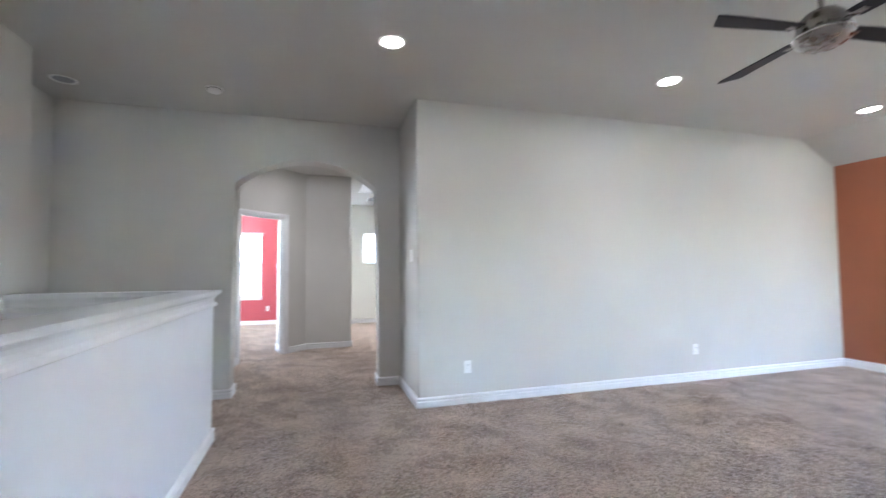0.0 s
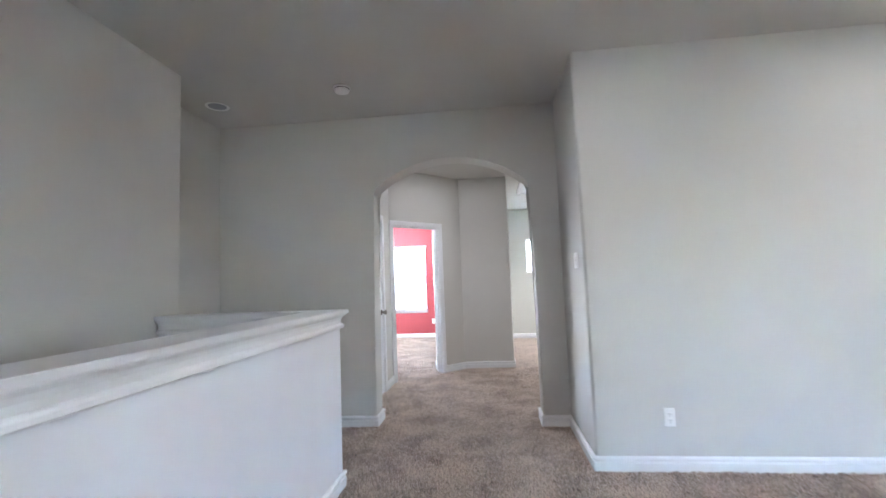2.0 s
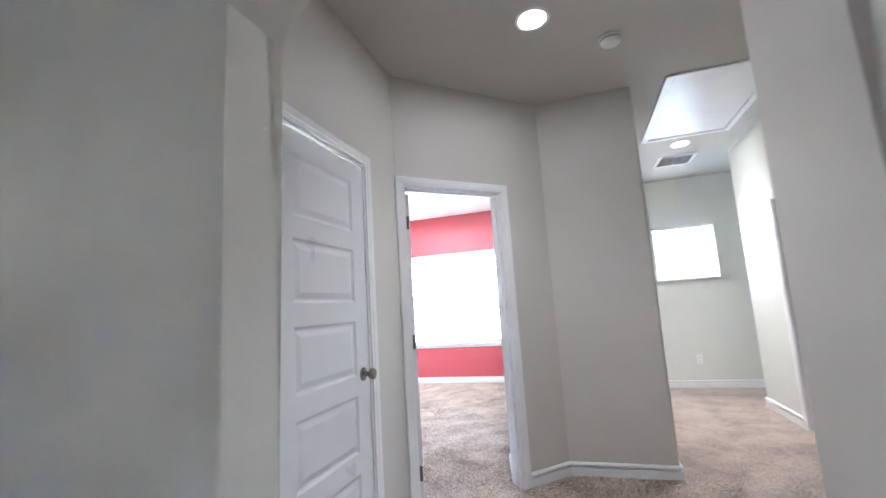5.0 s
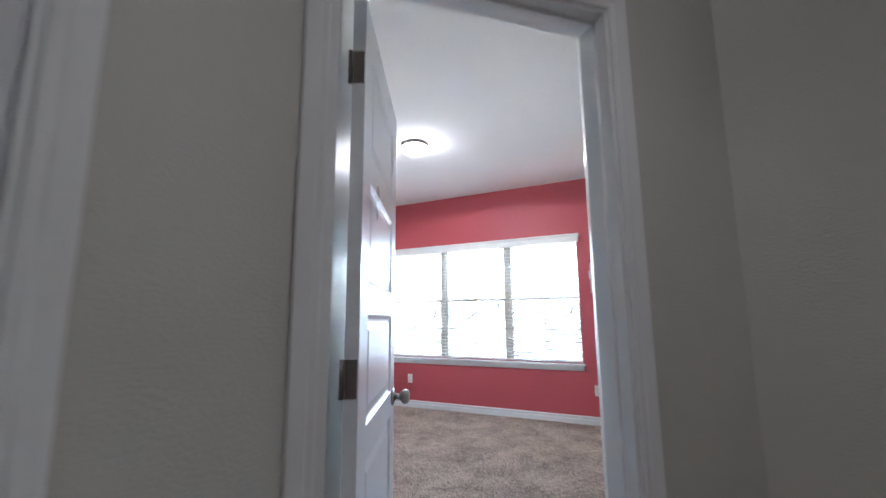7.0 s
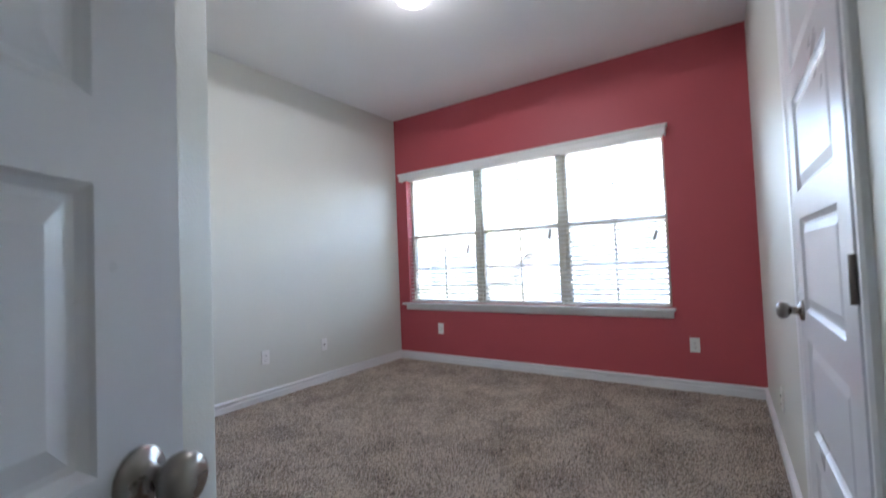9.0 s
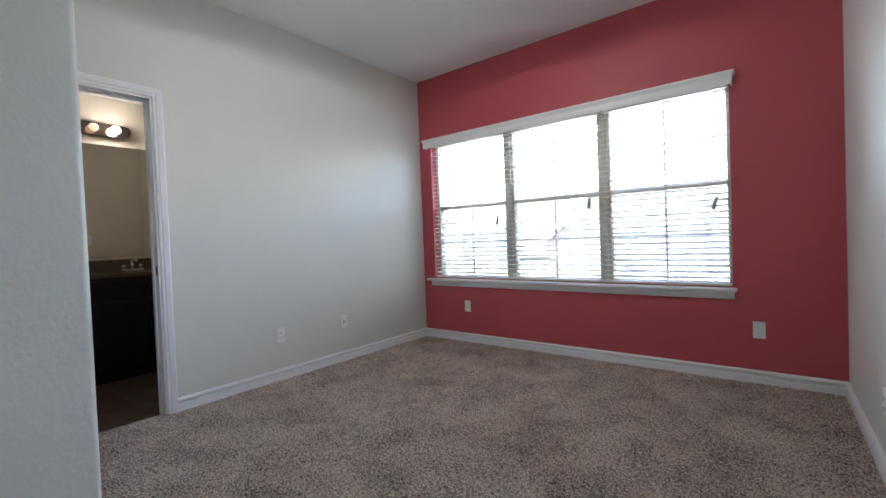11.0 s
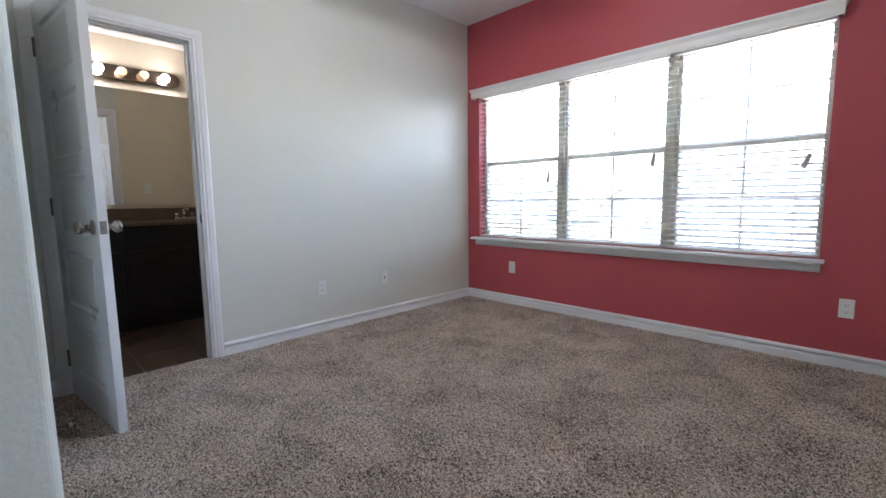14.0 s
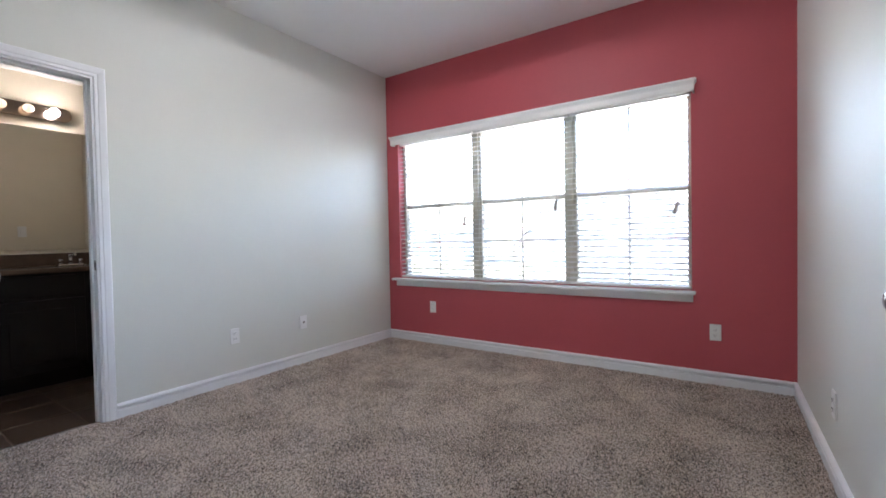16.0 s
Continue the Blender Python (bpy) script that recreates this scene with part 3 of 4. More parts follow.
BY0, BY1 = 8.085, 8.825                          # bathroom doorway
wall_run("wall_bedroom_west", (XL, 7.84), (XL, YN), 0.115, H_ROOM + 0.02, [(BY0 - 7.84, BY1 - 7.84, 0, DT)], CREAM, "off-white painted wall with the bathroom doorway")
CY0, CY1 = 8.545, 9.345                            # bedroom closet doorway
wall_run("wall_bedroom_east", (XR, YN), (XS[0] - 0.001, XS[1] + 0.035), 0.115, H_ROOM + 0.02, [(YN - CY1, YN - CY0, 0, DT)], CREAM, "off-white painted wall with a closet door")
jl = DIA @ Vector((S0, 0.112, 0))
jr = DIA @ Vector((S1, 0.112, 0))
structure(prism("wall_bedroom_south", [(XL, YS), (-1.46, YS, 0.022), (jl.x + 0.005, jl.y + 0.005), (jl.x - 0.09, jl.y - 0.085), (-1.55, 7.84), (XL, 7.84)], 0, H_ROOM + 0.02, CREAM), "off-white painted wall with a worn rounded corner", "wall")
structure(prism("wall_bedroom_entry", [(jr.x, jr.y), (XS[0], XS[1], 0.022), (XS[0], XS[1] + 0.04), (XS[0] + 0.115, XS[1] + 0.04), (XS[0] + 0.14, 7.70), (jr.x + 0.1, jr.y + 0.05)], 0, H_ROOM + 0.02, CREAM), "off-white painted return beside the doorway", "wall")
structure(prism("wall_closet_back", [(-0.28, 8.3), (0.2, 8.3), (0.2, 9.7), (-0.28, 9.7), (-0.28, 9.66), (0.16, 9.66), (0.16, 8.34), (-0.28, 8.34)], 0, 2.6, CREAM), "plain closet walls behind the door", "wall")
structure(prism("wall_hall_closet", [(-0.925, 5.465), (-1.9, 5.465), (-1.9, 6.9), (-0.96, 6.9), (-0.925, 6.82), (-1.82, 6.82), (-1.82, 5.53), (-0.925, 5.53)], 0, 2.6, CREAM), "plain closet walls behind the door", "wall")

# ---- bathroom shell ----
structure(prism("wall_bathroom", [(-3.985, 6.9), (-5.5, 6.9), (-5.5, 9.65), (-3.985, 9.65), (-3.985, 9.75), (-5.6, 9.75), (-5.6, 6.8), (-3.985, 6.8)], 0, 2.75, TAN), "tan painted bathroom walls", "wall")
structure(prism("wall_bathroom_east", [(-3.985, 6.8), (-3.875, 6.8), (-3.875, 7.84), (-3.985, 7.84)], 0, 2.75, TAN), "tan painted bathroom wall", "wall")
structure(prism("wall_bathroom_lining", [(-3.989, BY1 + 0.06), (-3.985, BY1 + 0.06), (-3.985, 9.65), (-3.989, 9.65)], 0, 2.72, TAN), "tan paint on the bathroom side of the wall", "wall")
bath_floor = structure(prism("floor_bathroom", [(-5.6, 6.8), (-3.93, 6.8), (-3.93, 9.75), (-5.6, 9.75)], -0.2, -0.006, GROUT), "brown ceramic tile bathroom floor", "floor")

# ---- door frames ----
door_frame("door_1", (-0.815, 5.465), (-0.815, 6.888), 0.225, 0.998, DT, 0.115, "white painted closet door frame", stop=0.04)
door_frame("door_2", P_DL, P_DR, S0, S1, DT, 0.115, "white painted bedroom door frame in the slanted wall", both=False, stop=0.04)
door_frame("door_3", (XL, 7.84), (XL, YN), BY0 - 7.84, BY1 - 7.84, DT, 0.115, "white painted bathroom door frame", stop=0.055)
door_frame("door_4", (XR, YN), XS, YN - CY1, YN - CY0, DT, 0.115, "white painted bedroom closet door frame", stop=0.04)
door_frame("door_5", (2.0, 9.87), (2.0, 6.54), 0.86, 1.66, DT, 0.12, "painted side doorway frame", stop=0.06)

door_frame("door_6", (-2.09, 4.215), (-2.09, 5.238), 0.03, 0.39, DT, 0.11, "white painted frame of the doorway off the stair recess", both=False, stop=0.06)

# ---- doors ----
panel_door("closed white five-panel closet door with satin nickel knob", 0.724, 2.012, pose(-0.818, 5.715, 0.008, 0, 0, 90), -1, (1,), 0.93, (0.122, 0.105, 0.093, 0.264))
panel_door("open white five-panel bedroom door with satin nickel knobs", 0.735, 2.022, pose(-0.812, 7.095, 0.008, 0, 0, 117.0), 1, (1, -1), 0.865)
panel_door("open white five-panel bathroom door with satin nickel knobs", 0.72, 2.022, pose(XL + 0.012, BY0 + 0.012, 0.008, 0, 0, 8.0), -1)
panel_door("closed white five-panel bedroom closet door with satin nickel knob", CY1 - CY0 - 0.042, 2.022, pose(-0.401 + 0.033, CY0 + 0.02, 0.008, 0, 0, 90.85), 1, (-1,), 0.885)

# strike plates in the jambs
def strike(m, label):
    base = structure(new("strike_plate"), label, "strike plate")
    base.matrix_basis = m
    bm = bmesh.new()
    put_box(bm, -0.014, 0.014, -0.0015, 0.0, -0.03, 0.03, 0.0005)
    mesh_ob("plate", bm, NICKEL, base)
    bm = bmesh.new()
    put_box(bm, -0.007, 0.007, -0.0025, -0.0012, -0.013, 0.013)
    mesh_ob("latch_hole", bm, BLACK, base)


strike(DIA @ pose(S1 - 0.018, 0.062, 0.89, 0, 0, -90), "satin nickel strike plate in the bedroom door jamb")
strike(pose(XL - 0.025, BY1 - 0.018, 0.94, 0, 0, 0), "dark strike plate in the bathroom door jamb")

for z in (0.208, 1.028, 1.83):
    bm = bmesh.new()
    put_box(bm, S0 + 0.018, S0 + 0.0205, 0.058, 0.112, z - 0.048, z + 0.046, 0.0006)
    structure(mesh_ob("hinge_leaf", bm, BRONZE, m=DIA), "dark metal hinge leaf on the bedroom door jamb", "hinge")

def EAST(y):
    return (XR + (XS[0] - XR) * (YN - y) / (YN - XS[1]), y)


# ---- baseboards ----
def dia(s, d):
    v = DIA @ Vector((s, d, 0))
    return (v.x, v.y)


baseboard([
    [(-2.09, 4.665), (-2.09, AY0), (AX0, AY0), (AX0, AY1), (-0.815, AY1), (-0.815, 5.635)],
    [(-0.815, 6.515), (-0.815, 6.88)],
    [(-0.33, YB), (-0.33, 1.375), (-0.512, 1.375), (-0.512, 4.13), (-1.705, 4.13)],
    [dia(S1 + 0.052, 0), P_DR, (0.768, 7.755), (0.768, 10.89), (3.2, 10.89)],
    [(3.2, 9.87), (2.0, 9.87), (2.0, 9.065)],
    [(2.0, 8.155), (2.0, 6.66), (1.12, 6.66), (1.12, AY1), (AX1, AY1), (AX1, AY0), (1.107, AY0), (1.107, 4.375), (6.6, 4.375), (6.6, YB)],
    [(XL, BY1 + 0.052), (XL, YN), (XR, YN), EAST(CY1 + 0.052)],
    [EAST(CY0 - 0.052), XS, (jr.x, jr.y)],
    [(jl.x - 0.004, jl.y + 0.008), (-1.46, YS), (XL, YS), (XL, BY0 - 0.054)],
])

# ---- windows ----
def sash_window(name, x0, x1, z0, z1, y, label, grid=True, split=None, screen=False):
    """A white vinyl window in the plane y: frame, meeting rail, muntins and panes."""
    base = structure(new(name), label, "window")
    bm = bmesh.new()
    f, d = 0.03, 0.07
    put_box(bm, x0, x0 + f, y, y + d, z0, z1, 0.004)
    put_box(bm, x1 - f, x1, y, y + d, z0, z1, 0.004)
    put_box(bm, x0 + f, x1 - f, y, y + d, z0, z0 + f, 0.004)
    put_box(bm, x0 + f, x1 - f, y, y + d, z1 - f, z1, 0.004)
    mesh_ob("frame", bm, ALMOND, base)
    spans = [(z0 + f, z1 - f)]
    if screen:
        bm = bmesh.new()
        put_box(bm, x0 + f, x1 - f, y + 0.058, y + 0.059, z0 + f, split - 0.022)
        mesh_ob("insect_screen", bm, SCREEN, base)
    if split:
        bm = bmesh.new()
        put_box(bm, x0 + f, x1 - f, y + 0.01, y + 0.06, split - 0.022, split + 0.022, 0.004)
        mesh_ob("meeting_rail", bm, ALMOND, base)
        spans = [(z0 + f, split - 0.022), (split + 0.022, z1 - f)]
    for a, b in spans:
        bm = bmesh.new()
        put_box(bm, x0 + f, x1 - f, y + 0.035, y + 0.039, a, b)
        pane = mesh_ob("pane", bm, GLASS, base)
        pane.visible_shadow = False
        if grid:
            bm = bmesh.new()
            xm, zm = (x0 + x1) / 2, (a + b) / 2
            put_box(bm, xm - 0.008, xm + 0.008, y + 0.028, y + 0.034, a, b)
            put_box(bm, x0 + f, xm - 0.008, y + 0.028, y + 0.034, zm - 0.008, zm + 0.008)
            put_box(bm, xm + 0.008, x1 - f, y + 0.028, y + 0.034, zm - 0.008, zm + 0.008)
            mesh_ob("muntin", bm, VINYL, base)
    return base


WY = YN + 0.085
M1, M2 = -2.815, -1.91
cuts = [(WX0, M1 - 0.022), (M1 + 0.022, M2 - 0.022), (M2 + 0.022, WX1)]
for k, (xa, xb) in enumerate(cuts):
    sash_window("window_%d" % (k + 1), xa, xb, WZ0, WZ1, WY, "almond vinyl sash window with grilles in the red wall", True, 1.405, True)
bm = bmesh.new()
for xm in (M1, M2):
    put_box(bm, xm - 0.022, xm + 0.022, YN + 0.07, YN + 0.158, WZ0, WZ1, 0.003)
structure(mesh_ob("window_mullion", bm, ALMOND), "almond vinyl mullions between the three windows", "mullion")
bm = bmesh.new()
put_box(bm, WX0 - 0.065, WX1 + 0.025, YN - 0.075, YN + 0.085, WZ0 - 0.024, WZ0 - 0.001, 0.006, 2)
put_box(bm, WX0 - 0.045, WX1 + 0.008, YN - 0.016, YN - 0.001, WZ0 - 0.082, WZ0 - 0.0245, 0.004)
structure(mesh_ob("window_sill", bm, TRIM), "white painted window sill with apron", "sill")
sash_window("window_4", 1.27, 2.02, 1.41, 2.13, 10.96, "small white window high in the corridor wall", False)
bm = bmesh.new()
put_box(bm, 1.262, 2.028, 10.835, 10.96, 1.395, 1.4095, 0.004)
structure(mesh_ob("window_ledge", bm, TRIM), "thin white sill under the small window", "sill")
# Windows 5 and 6 are never in view; added for the hall's daylight.
hall_window = sash_window("window_5", 3.85, 4.35, 0.5, 2.1, 0.03, "unseen white vinyl window added in the rust wall", True, 1.4)
sash_window("window_6", 5.37, 6.22, 0.45, 2.25, YB - 0.12, "unseen white vinyl window added in the back wall", True, 1.4)
hall_window.matrix_basis = frame_at((6.6, 4.375), (6.6, YB))[0]

shade = tagged(new("roller_blind"), "white translucent roller blind drawn over the small window", "roller blind")
bm = bmesh.new()
put_box(bm, 1.285, 2.005, 10.925, 10.928, 1.425, 2.10)
mesh_ob("cloth", bm, SHADE, shade)
bm = bmesh.new()
put_box(bm, 1.28, 2.01, 10.905, 10.95, 2.10, 2.128, 0.006)
mesh_ob("roller", bm, VINYL, shade)
bm = bmesh.new()
put_box(bm, 1.285, 2.005, 10.919, 10.934, 1.411, 1.425, 0.003)
mesh_ob("hem_bar", bm, VINYL, shade)

# ---- blinds ----
def blind(x0, x1, tilt, label):
    base = tagged(new("window_blind"), label, "window blind", "window blinds")
    base.matrix_basis = pose((x0 + x1) / 2, YN + 0.035, 0)
    w = x1 - x0
    bm = bmesh.new()
    put_box(bm, -w / 2, w / 2, -0.024, 0.024, 2.052, 2.084, 0.003)
    mesh_ob("head_rail", bm, VINYL, base)
    bm = bmesh.new()
    put_box(bm, -w / 2, w / 2, -0.025, 0.025, 0.662, 0.682, 0.004)
    mesh_ob("bottom_rail", bm, VINYL, base)
    bm = bmesh.new()
    n, hw = 4, 0.025
    top = [(-hw + 2 * hw * i / n, 0.0015 + 0.0022 * (1 - (2 * i / n - 1) ** 2)) for i in range(n + 1)]
    ring = top + [(y, z - 0.0034) for y, z in top[::-1]]
    a = [bm.verts.new((-w / 2, y, z)) for y, z in ring]
    b = [bm.verts.new((w / 2, y, z)) for y, z in ring]
    bm.faces.new(a), bm.faces.new(b[::-1])
    for i in range(len(ring)):
        bm.faces.new((a[i], a[(i + 1) % len(ring)], b[(i + 1) % len(ring)], b[i]))
    first = mesh_ob("slat", bm, SLAT, base)
    z = 0.716
    first.matrix_basis = pose(0, 0, z, tilt)
    while z < 2.0:
        z += 0.0432
        s = new("slat", first.data)
        s.parent = base
        s.matrix_basis = pose(0, 0, z, tilt + random.uniform(-1.2, 1.2), 0, random.uniform(-0.1, 0.1))
    bm = bmesh.new()
    for x in (-w / 2 + 0.13, w / 2 - 0.13):
        for y in (-0.027, 0.027):
            put_box(bm, x - 0.0012, x + 0.0012, y - 0.0008, y + 0.0008, 0.68, 2.03)
    mesh_ob("ladder_cord", bm, PLATE, base)
    return base


blind(WX0 + 0.012, M1 - 0.006, 7, "white two-inch slat blind, slats open")
blind(M1 + 0.006, M2 - 0.006, 3, "white two-inch slat blind, slats open")
blind(M2 + 0.006, WX1 - 0.012, 12, "white two-inch slat blind, slats slightly tilted")
val = tagged(new("blind_valance"), "white moulded valance board over the blinds", "valance")
bm = bmesh.new()
vp = [(0.0, 2.048), (0.010, 2.048), (0.012, 2.065), (0.012, 2.098), (0.018, 2.114), (0.026, 2.125), (0.026, 2.136), (0.0, 2.136)]
put_sweep(bm, [(WX0 - 0.04, YN - 0.001), (WX0 - 0.04, YN - 0.055), (WX1 + 0.01, YN - 0.055), (WX1 + 0.01, YN - 0.001)], vp)
put_box(bm, WX0 - 0.044, WX1 + 0.009, YN - 0.054, YN - 0.001, 2.118, 2.132)
mesh_ob("valance_board", bm, VINYL, val)


def tassel(x, z, lean):
    base = tagged(new("cord_tassel"), "small grey plastic pull tassel on a blind cord", "blind cord", "blind cord tassels")
    base.matrix_basis = pose(x, YN - 0.012, z)
    bm = bmesh.new()
    put_box(bm, -0.0010, 0.0010, -0.001, 0.001, 0.03, 2.06 - z)
    mesh_ob("cord", bm, PLATE, base)
    bm = bmesh.new()
    lathe(bm, [(0.006, 0.045), (0.011, 0.035), (0.014, -0.03), (0.015, -0.042), (0.011, -0.046)], pose(0, 0, 0, 0, lean, 0), 12)
    mesh_ob("tassel_grip", bm, mat("grey plastic", (0.36, 0.35, 0.33), 0.5), base)


tassel(-2.90, 1.235, 14)
tassel(-2.005, 1.325, 10)
tassel(-1.115, 1.25, 20)

# ---- ceiling fixtures ----
for x in (0.725, 3.105, 5.62):
    # Lights at y 0 are an added row, out of view.
    for y in (3.445, 0.0):
        can_light("round lit recessed ceiling light with white trim", x, y, H_HALL)
can_light("round unlit recessed ceiling light with white trim", -1.78, 4.735, H_HALL, False)
can_light("round lit recessed ceiling light with white trim", 0.153, 6.673, H_VEST)
can_light("round lit recessed ceiling light with white trim", 1.413, 9.353, H_VEST)
smoke_detector(-0.632, 4.60, H_HALL)
smoke_detector(0.582, 7.04, H_VEST)

hatch = tagged(new("attic_hatch"), "white panel attic hatch with trim in the corridor ceiling", "attic hatch")
bm = bmesh.new()
put_box(bm, 1.06, 1.74, 7.75, 9.05, H_VEST - 0.006, H_VEST - 0.001, 0.002)
mesh_ob("hatch_panel", bm, TRIM, hatch)
bm = bmesh.new()
for x0, x1, y0, y1 in ((1.0, 1.055, 7.69, 9.11), (1.745, 1.80, 7.69, 9.11), (1.055, 1.745, 7.69, 7.745), (1.055, 1.745, 9.055, 9.11)):
    put_box(bm, x0, x1, y0, y1, H_VEST - 0.018, H_VEST - 0.001, 0.004)
mesh_ob("hatch_trim", bm, TRIM, hatch)

grille = tagged(new("return_air_grille"), "white louvred return air grille in the ceiling", "air vent")
grille.matrix_basis = pose(1.47, 9.95, H_VEST)
bm = bmesh.new()
for x0, x1, y0, y1 in ((-0.2, 0.2, -0.2, -0.17), (-0.2, 0.2, 0.17, 0.2), (-0.2, -0.17, -0.17, 0.17), (0.17, 0.2, -0.17, 0.17), (-0.004, 0.004, -0.17, 0.17)):
    put_box(bm, x0, x1, y0, y1, -0.012, -0.001, 0.002)
mesh_ob("grille_frame", bm, PLATE, grille)
bm = bmesh.new()
put_box(bm, -0.17, 0.17, -0.17, 0.17, -0.002, -0.0012)
mesh_ob("duct_opening", bm, BLACK, grille)
for k in range(8):
    bm = bmesh.new()
    put_box(bm, -0.168, 0.168, -0.011, 0.011, -0.001, 0.001)
    mesh_ob("louvre", bm, PLATE, grille, m=pose(0, -0.15 + k * 0.043, -0.008, 35))

dome = tagged(new("dome_light"), "round lit glass dome ceiling light with nickel base", "ceiling light")
dome.matrix_basis = pose(-2.14, 9.57, H_ROOM)
bm = bmesh.new()
lathe(bm, [(0.12, 0.0), (0.125, -0.012), (0.122, -0.028), (0.10, -0.03)], None, 32)
mesh_ob("metal_base", bm, NICKEL, dome)
bm = bmesh.new()
lathe(bm, [(0.118, -0.022), (0.12, -0.05), (0.105, -0.078), (0.075, -0.098), (0.035, -0.108), (0.008, -0.11)], None, 32)
mesh_ob("glass_dome", bm, DOME_GLOW, dome)

# ---- ceiling fan ----
fan = tagged(new("ceiling_fan"), "brushed nickel ceiling fan with four dark blades", "ceiling fan")
fan.matrix_basis = pose(2.79, 2.10, 0)
bm = bmesh.new()
lathe(bm, [(0.065, 2.825), (0.065, 2.80), (0.045, 2.765), (0.014, 2.75)], None, 24)
mesh_ob("canopy", bm, NICKEL, fan)
bm = bmesh.new()
lathe(bm, [(0.013, 2.77), (0.013, 2.60)], None, 12)
mesh_ob("downrod", bm, NICKEL, fan)
bm = bmesh.new()
lathe(bm, [(0.03, 2.61), (0.07, 2.59), (0.105, 2.555), (0.115, 2.52), (0.115, 2.49), (0.125, 2.485), (0.13, 2.46), (0.12, 2.435), (0.085, 2.41), (0.03, 2.40)], None, 32)
mesh_ob("motor_housing", bm, NICKEL, fan)
bm = bmesh.new()
lathe(bm, [(0.126, 2.474), (0.1325, 2.47), (0.1325, 2.462), (0.126, 2.458)], None, 32)
mesh_ob("polished_band", bm, CHROME, fan)
for k in range(4):
    turn = pose(0, 0, 2.50, 0, 0, 172 - 90 * k) @ pose(0, 0, 0, -8, 0, 0)
    bm = bmesh.new()
    out = [(0.15, -0.045), (0.59, -0.062), (0.66, 0.05), (0.63, 0.062), (0.15, 0.045)]
    t = bmesh.new()
    put_prism(t, out, -0.004, 0.004)
    bmesh.ops.bevel(t, geom=t.edges[:], offset=0.002, segments=1, affect="EDGES")
    merge(bm, t, turn)
    mesh_ob("blade", bm, BLADE, fan)
    bm = bmesh.new()
    put_box(bm, 0.10, 0.21, -0.018, 0.018, -0.010, -0.005, 0.002, 1, turn)
    mesh_ob("blade_iron", bm, NICKEL, fan)

# ---- switches and outlets ----
wall_plate("outlet", "white duplex outlet low on the greige wall", (1.583, 4.375, 0.34), 0)
wall_plate("outlet", "white duplex outlet low on the greige wall", (4.26, 4.375, 0.343), 0)
wall_plate("light_switch", "white double rocker switch on the greige wall", (1.107, 4.61, 1.385), -90, "switch", 2, "light switch")
wall_plate("outlet", "white duplex outlet low on the corridor wall", (1.64, 10.89, 0.36), 0)
wall_plate("light_switch", "white rocker switch on the corridor wall", (2.0, 9.35, 1.27), -90, "switch", 1, "light switch")
wall_plate("light_switch", "white rocker switch on the corridor wall", (0.768, 7.9, 1.30), 90, "switch", 1, "light switch")
wall_plate("outlet", "white duplex outlet low on the red wall", (-3.296, YN, 0.374), 0)
wall_plate("outlet", "white duplex outlet low on the red wall", (-0.88, YN, 0.37), 0)
wall_plate("cable_jack", "white cable jack plate low on the off-white wall", (XL, 10.249, 0.36), 90, "jack", 1, "wall jack")
wall_plate("outlet", "white duplex outlet low on the off-white wall", (XL, 9.63, 0.36), 90)
wall_plate("outlet", "white duplex outlet low on the off-white wall", (-0.4203, 10.26, 0.33), -89.15)
wall_plate("light_switch", "white double rocker switch on the off-white wall", (-0.3866, 7.976, 1.313), -89.15, "switch", 2, "light switch")

stopper = tagged(new("door_stop"), "springy white-tipped door stop on the baseboard", "door stop")
stopper.matrix_basis = pose(-3.3, YS + 0.018, 0.055, -90)
bm = bmesh.new()
lathe(bm, [(0.012, 0.0), (0.012, 0.004), (0.006, 0.006), (0.006, 0.065)], None, 12)
for k in range(9):
    lathe(bm, [(0.0065, 0.008 + k * 0.006), (0.0078, 0.010 + k * 0.006), (0.0065, 0.012 + k * 0.006)], None, 10)
mesh_ob("spring", bm, NICKEL, stopper)
bm = bmesh.new()
lathe(bm, [(0.006, 0.065), (0.009, 0.066), (0.009, 0.078), (0.005, 0.08)], None, 12)
mesh_ob("rubber_tip", bm, PLATE, stopper)

# ---- bathroom things ----
vanity = tagged(new("bathroom_vanity"), "espresso wood vanity with brown counter and backsplash", "vanity")
bm = bmesh.new()
put_box(bm, -5.50, -5.02, 6.92, 9.63, 0.10, 0.86)
put_box(bm, -5.50, -5.08, 6.92, 9.63, 0.0, 0.10)
mesh_ob("cabinet_body", bm, ESPRESSO, vanity)
for k in range(5):
    y0 = 6.94 + k * 0.54
    bm = bmesh.new()
    put_box(bm, -5.02, -5.002, y0, y0 + 0.51, 0.13, 0.66, 0.003)
    put_box(bm, -5.003, -4.996, y0 + 0.07, y0 + 0.44, 0.20, 0.59, 0.003)
    mesh_ob("cabinet_door", bm, ESPRESSO, vanity)
    bm = bmesh.new()
    put_box(bm, -5.02, -5.002, y0, y0 + 0.51, 0.685, 0.84, 0.003)
    mesh_ob("drawer_front", bm, ESPRESSO, vanity)
bm = bmesh.new()
put_box(bm, -5.498, -4.965, 6.91, 9.64, 0.86, 0.895, 0.008, 2)
mesh_ob("counter", bm, COUNTER, vanity)
bm = bmesh.new()
put_box(bm, -5.498, -5.478, 6.91, 9.64, 0.896, 1.0, 0.003)
mesh_ob("backsplash", bm, COUNTER, vanity)
mirror = tagged(new("wall_mirror"), "wide frameless mirror above the vanity", "mirror")
bm = bmesh.new()
put_box(bm, -5.497, -5.491, 7.0, 9.62, 1.03, 2.03)
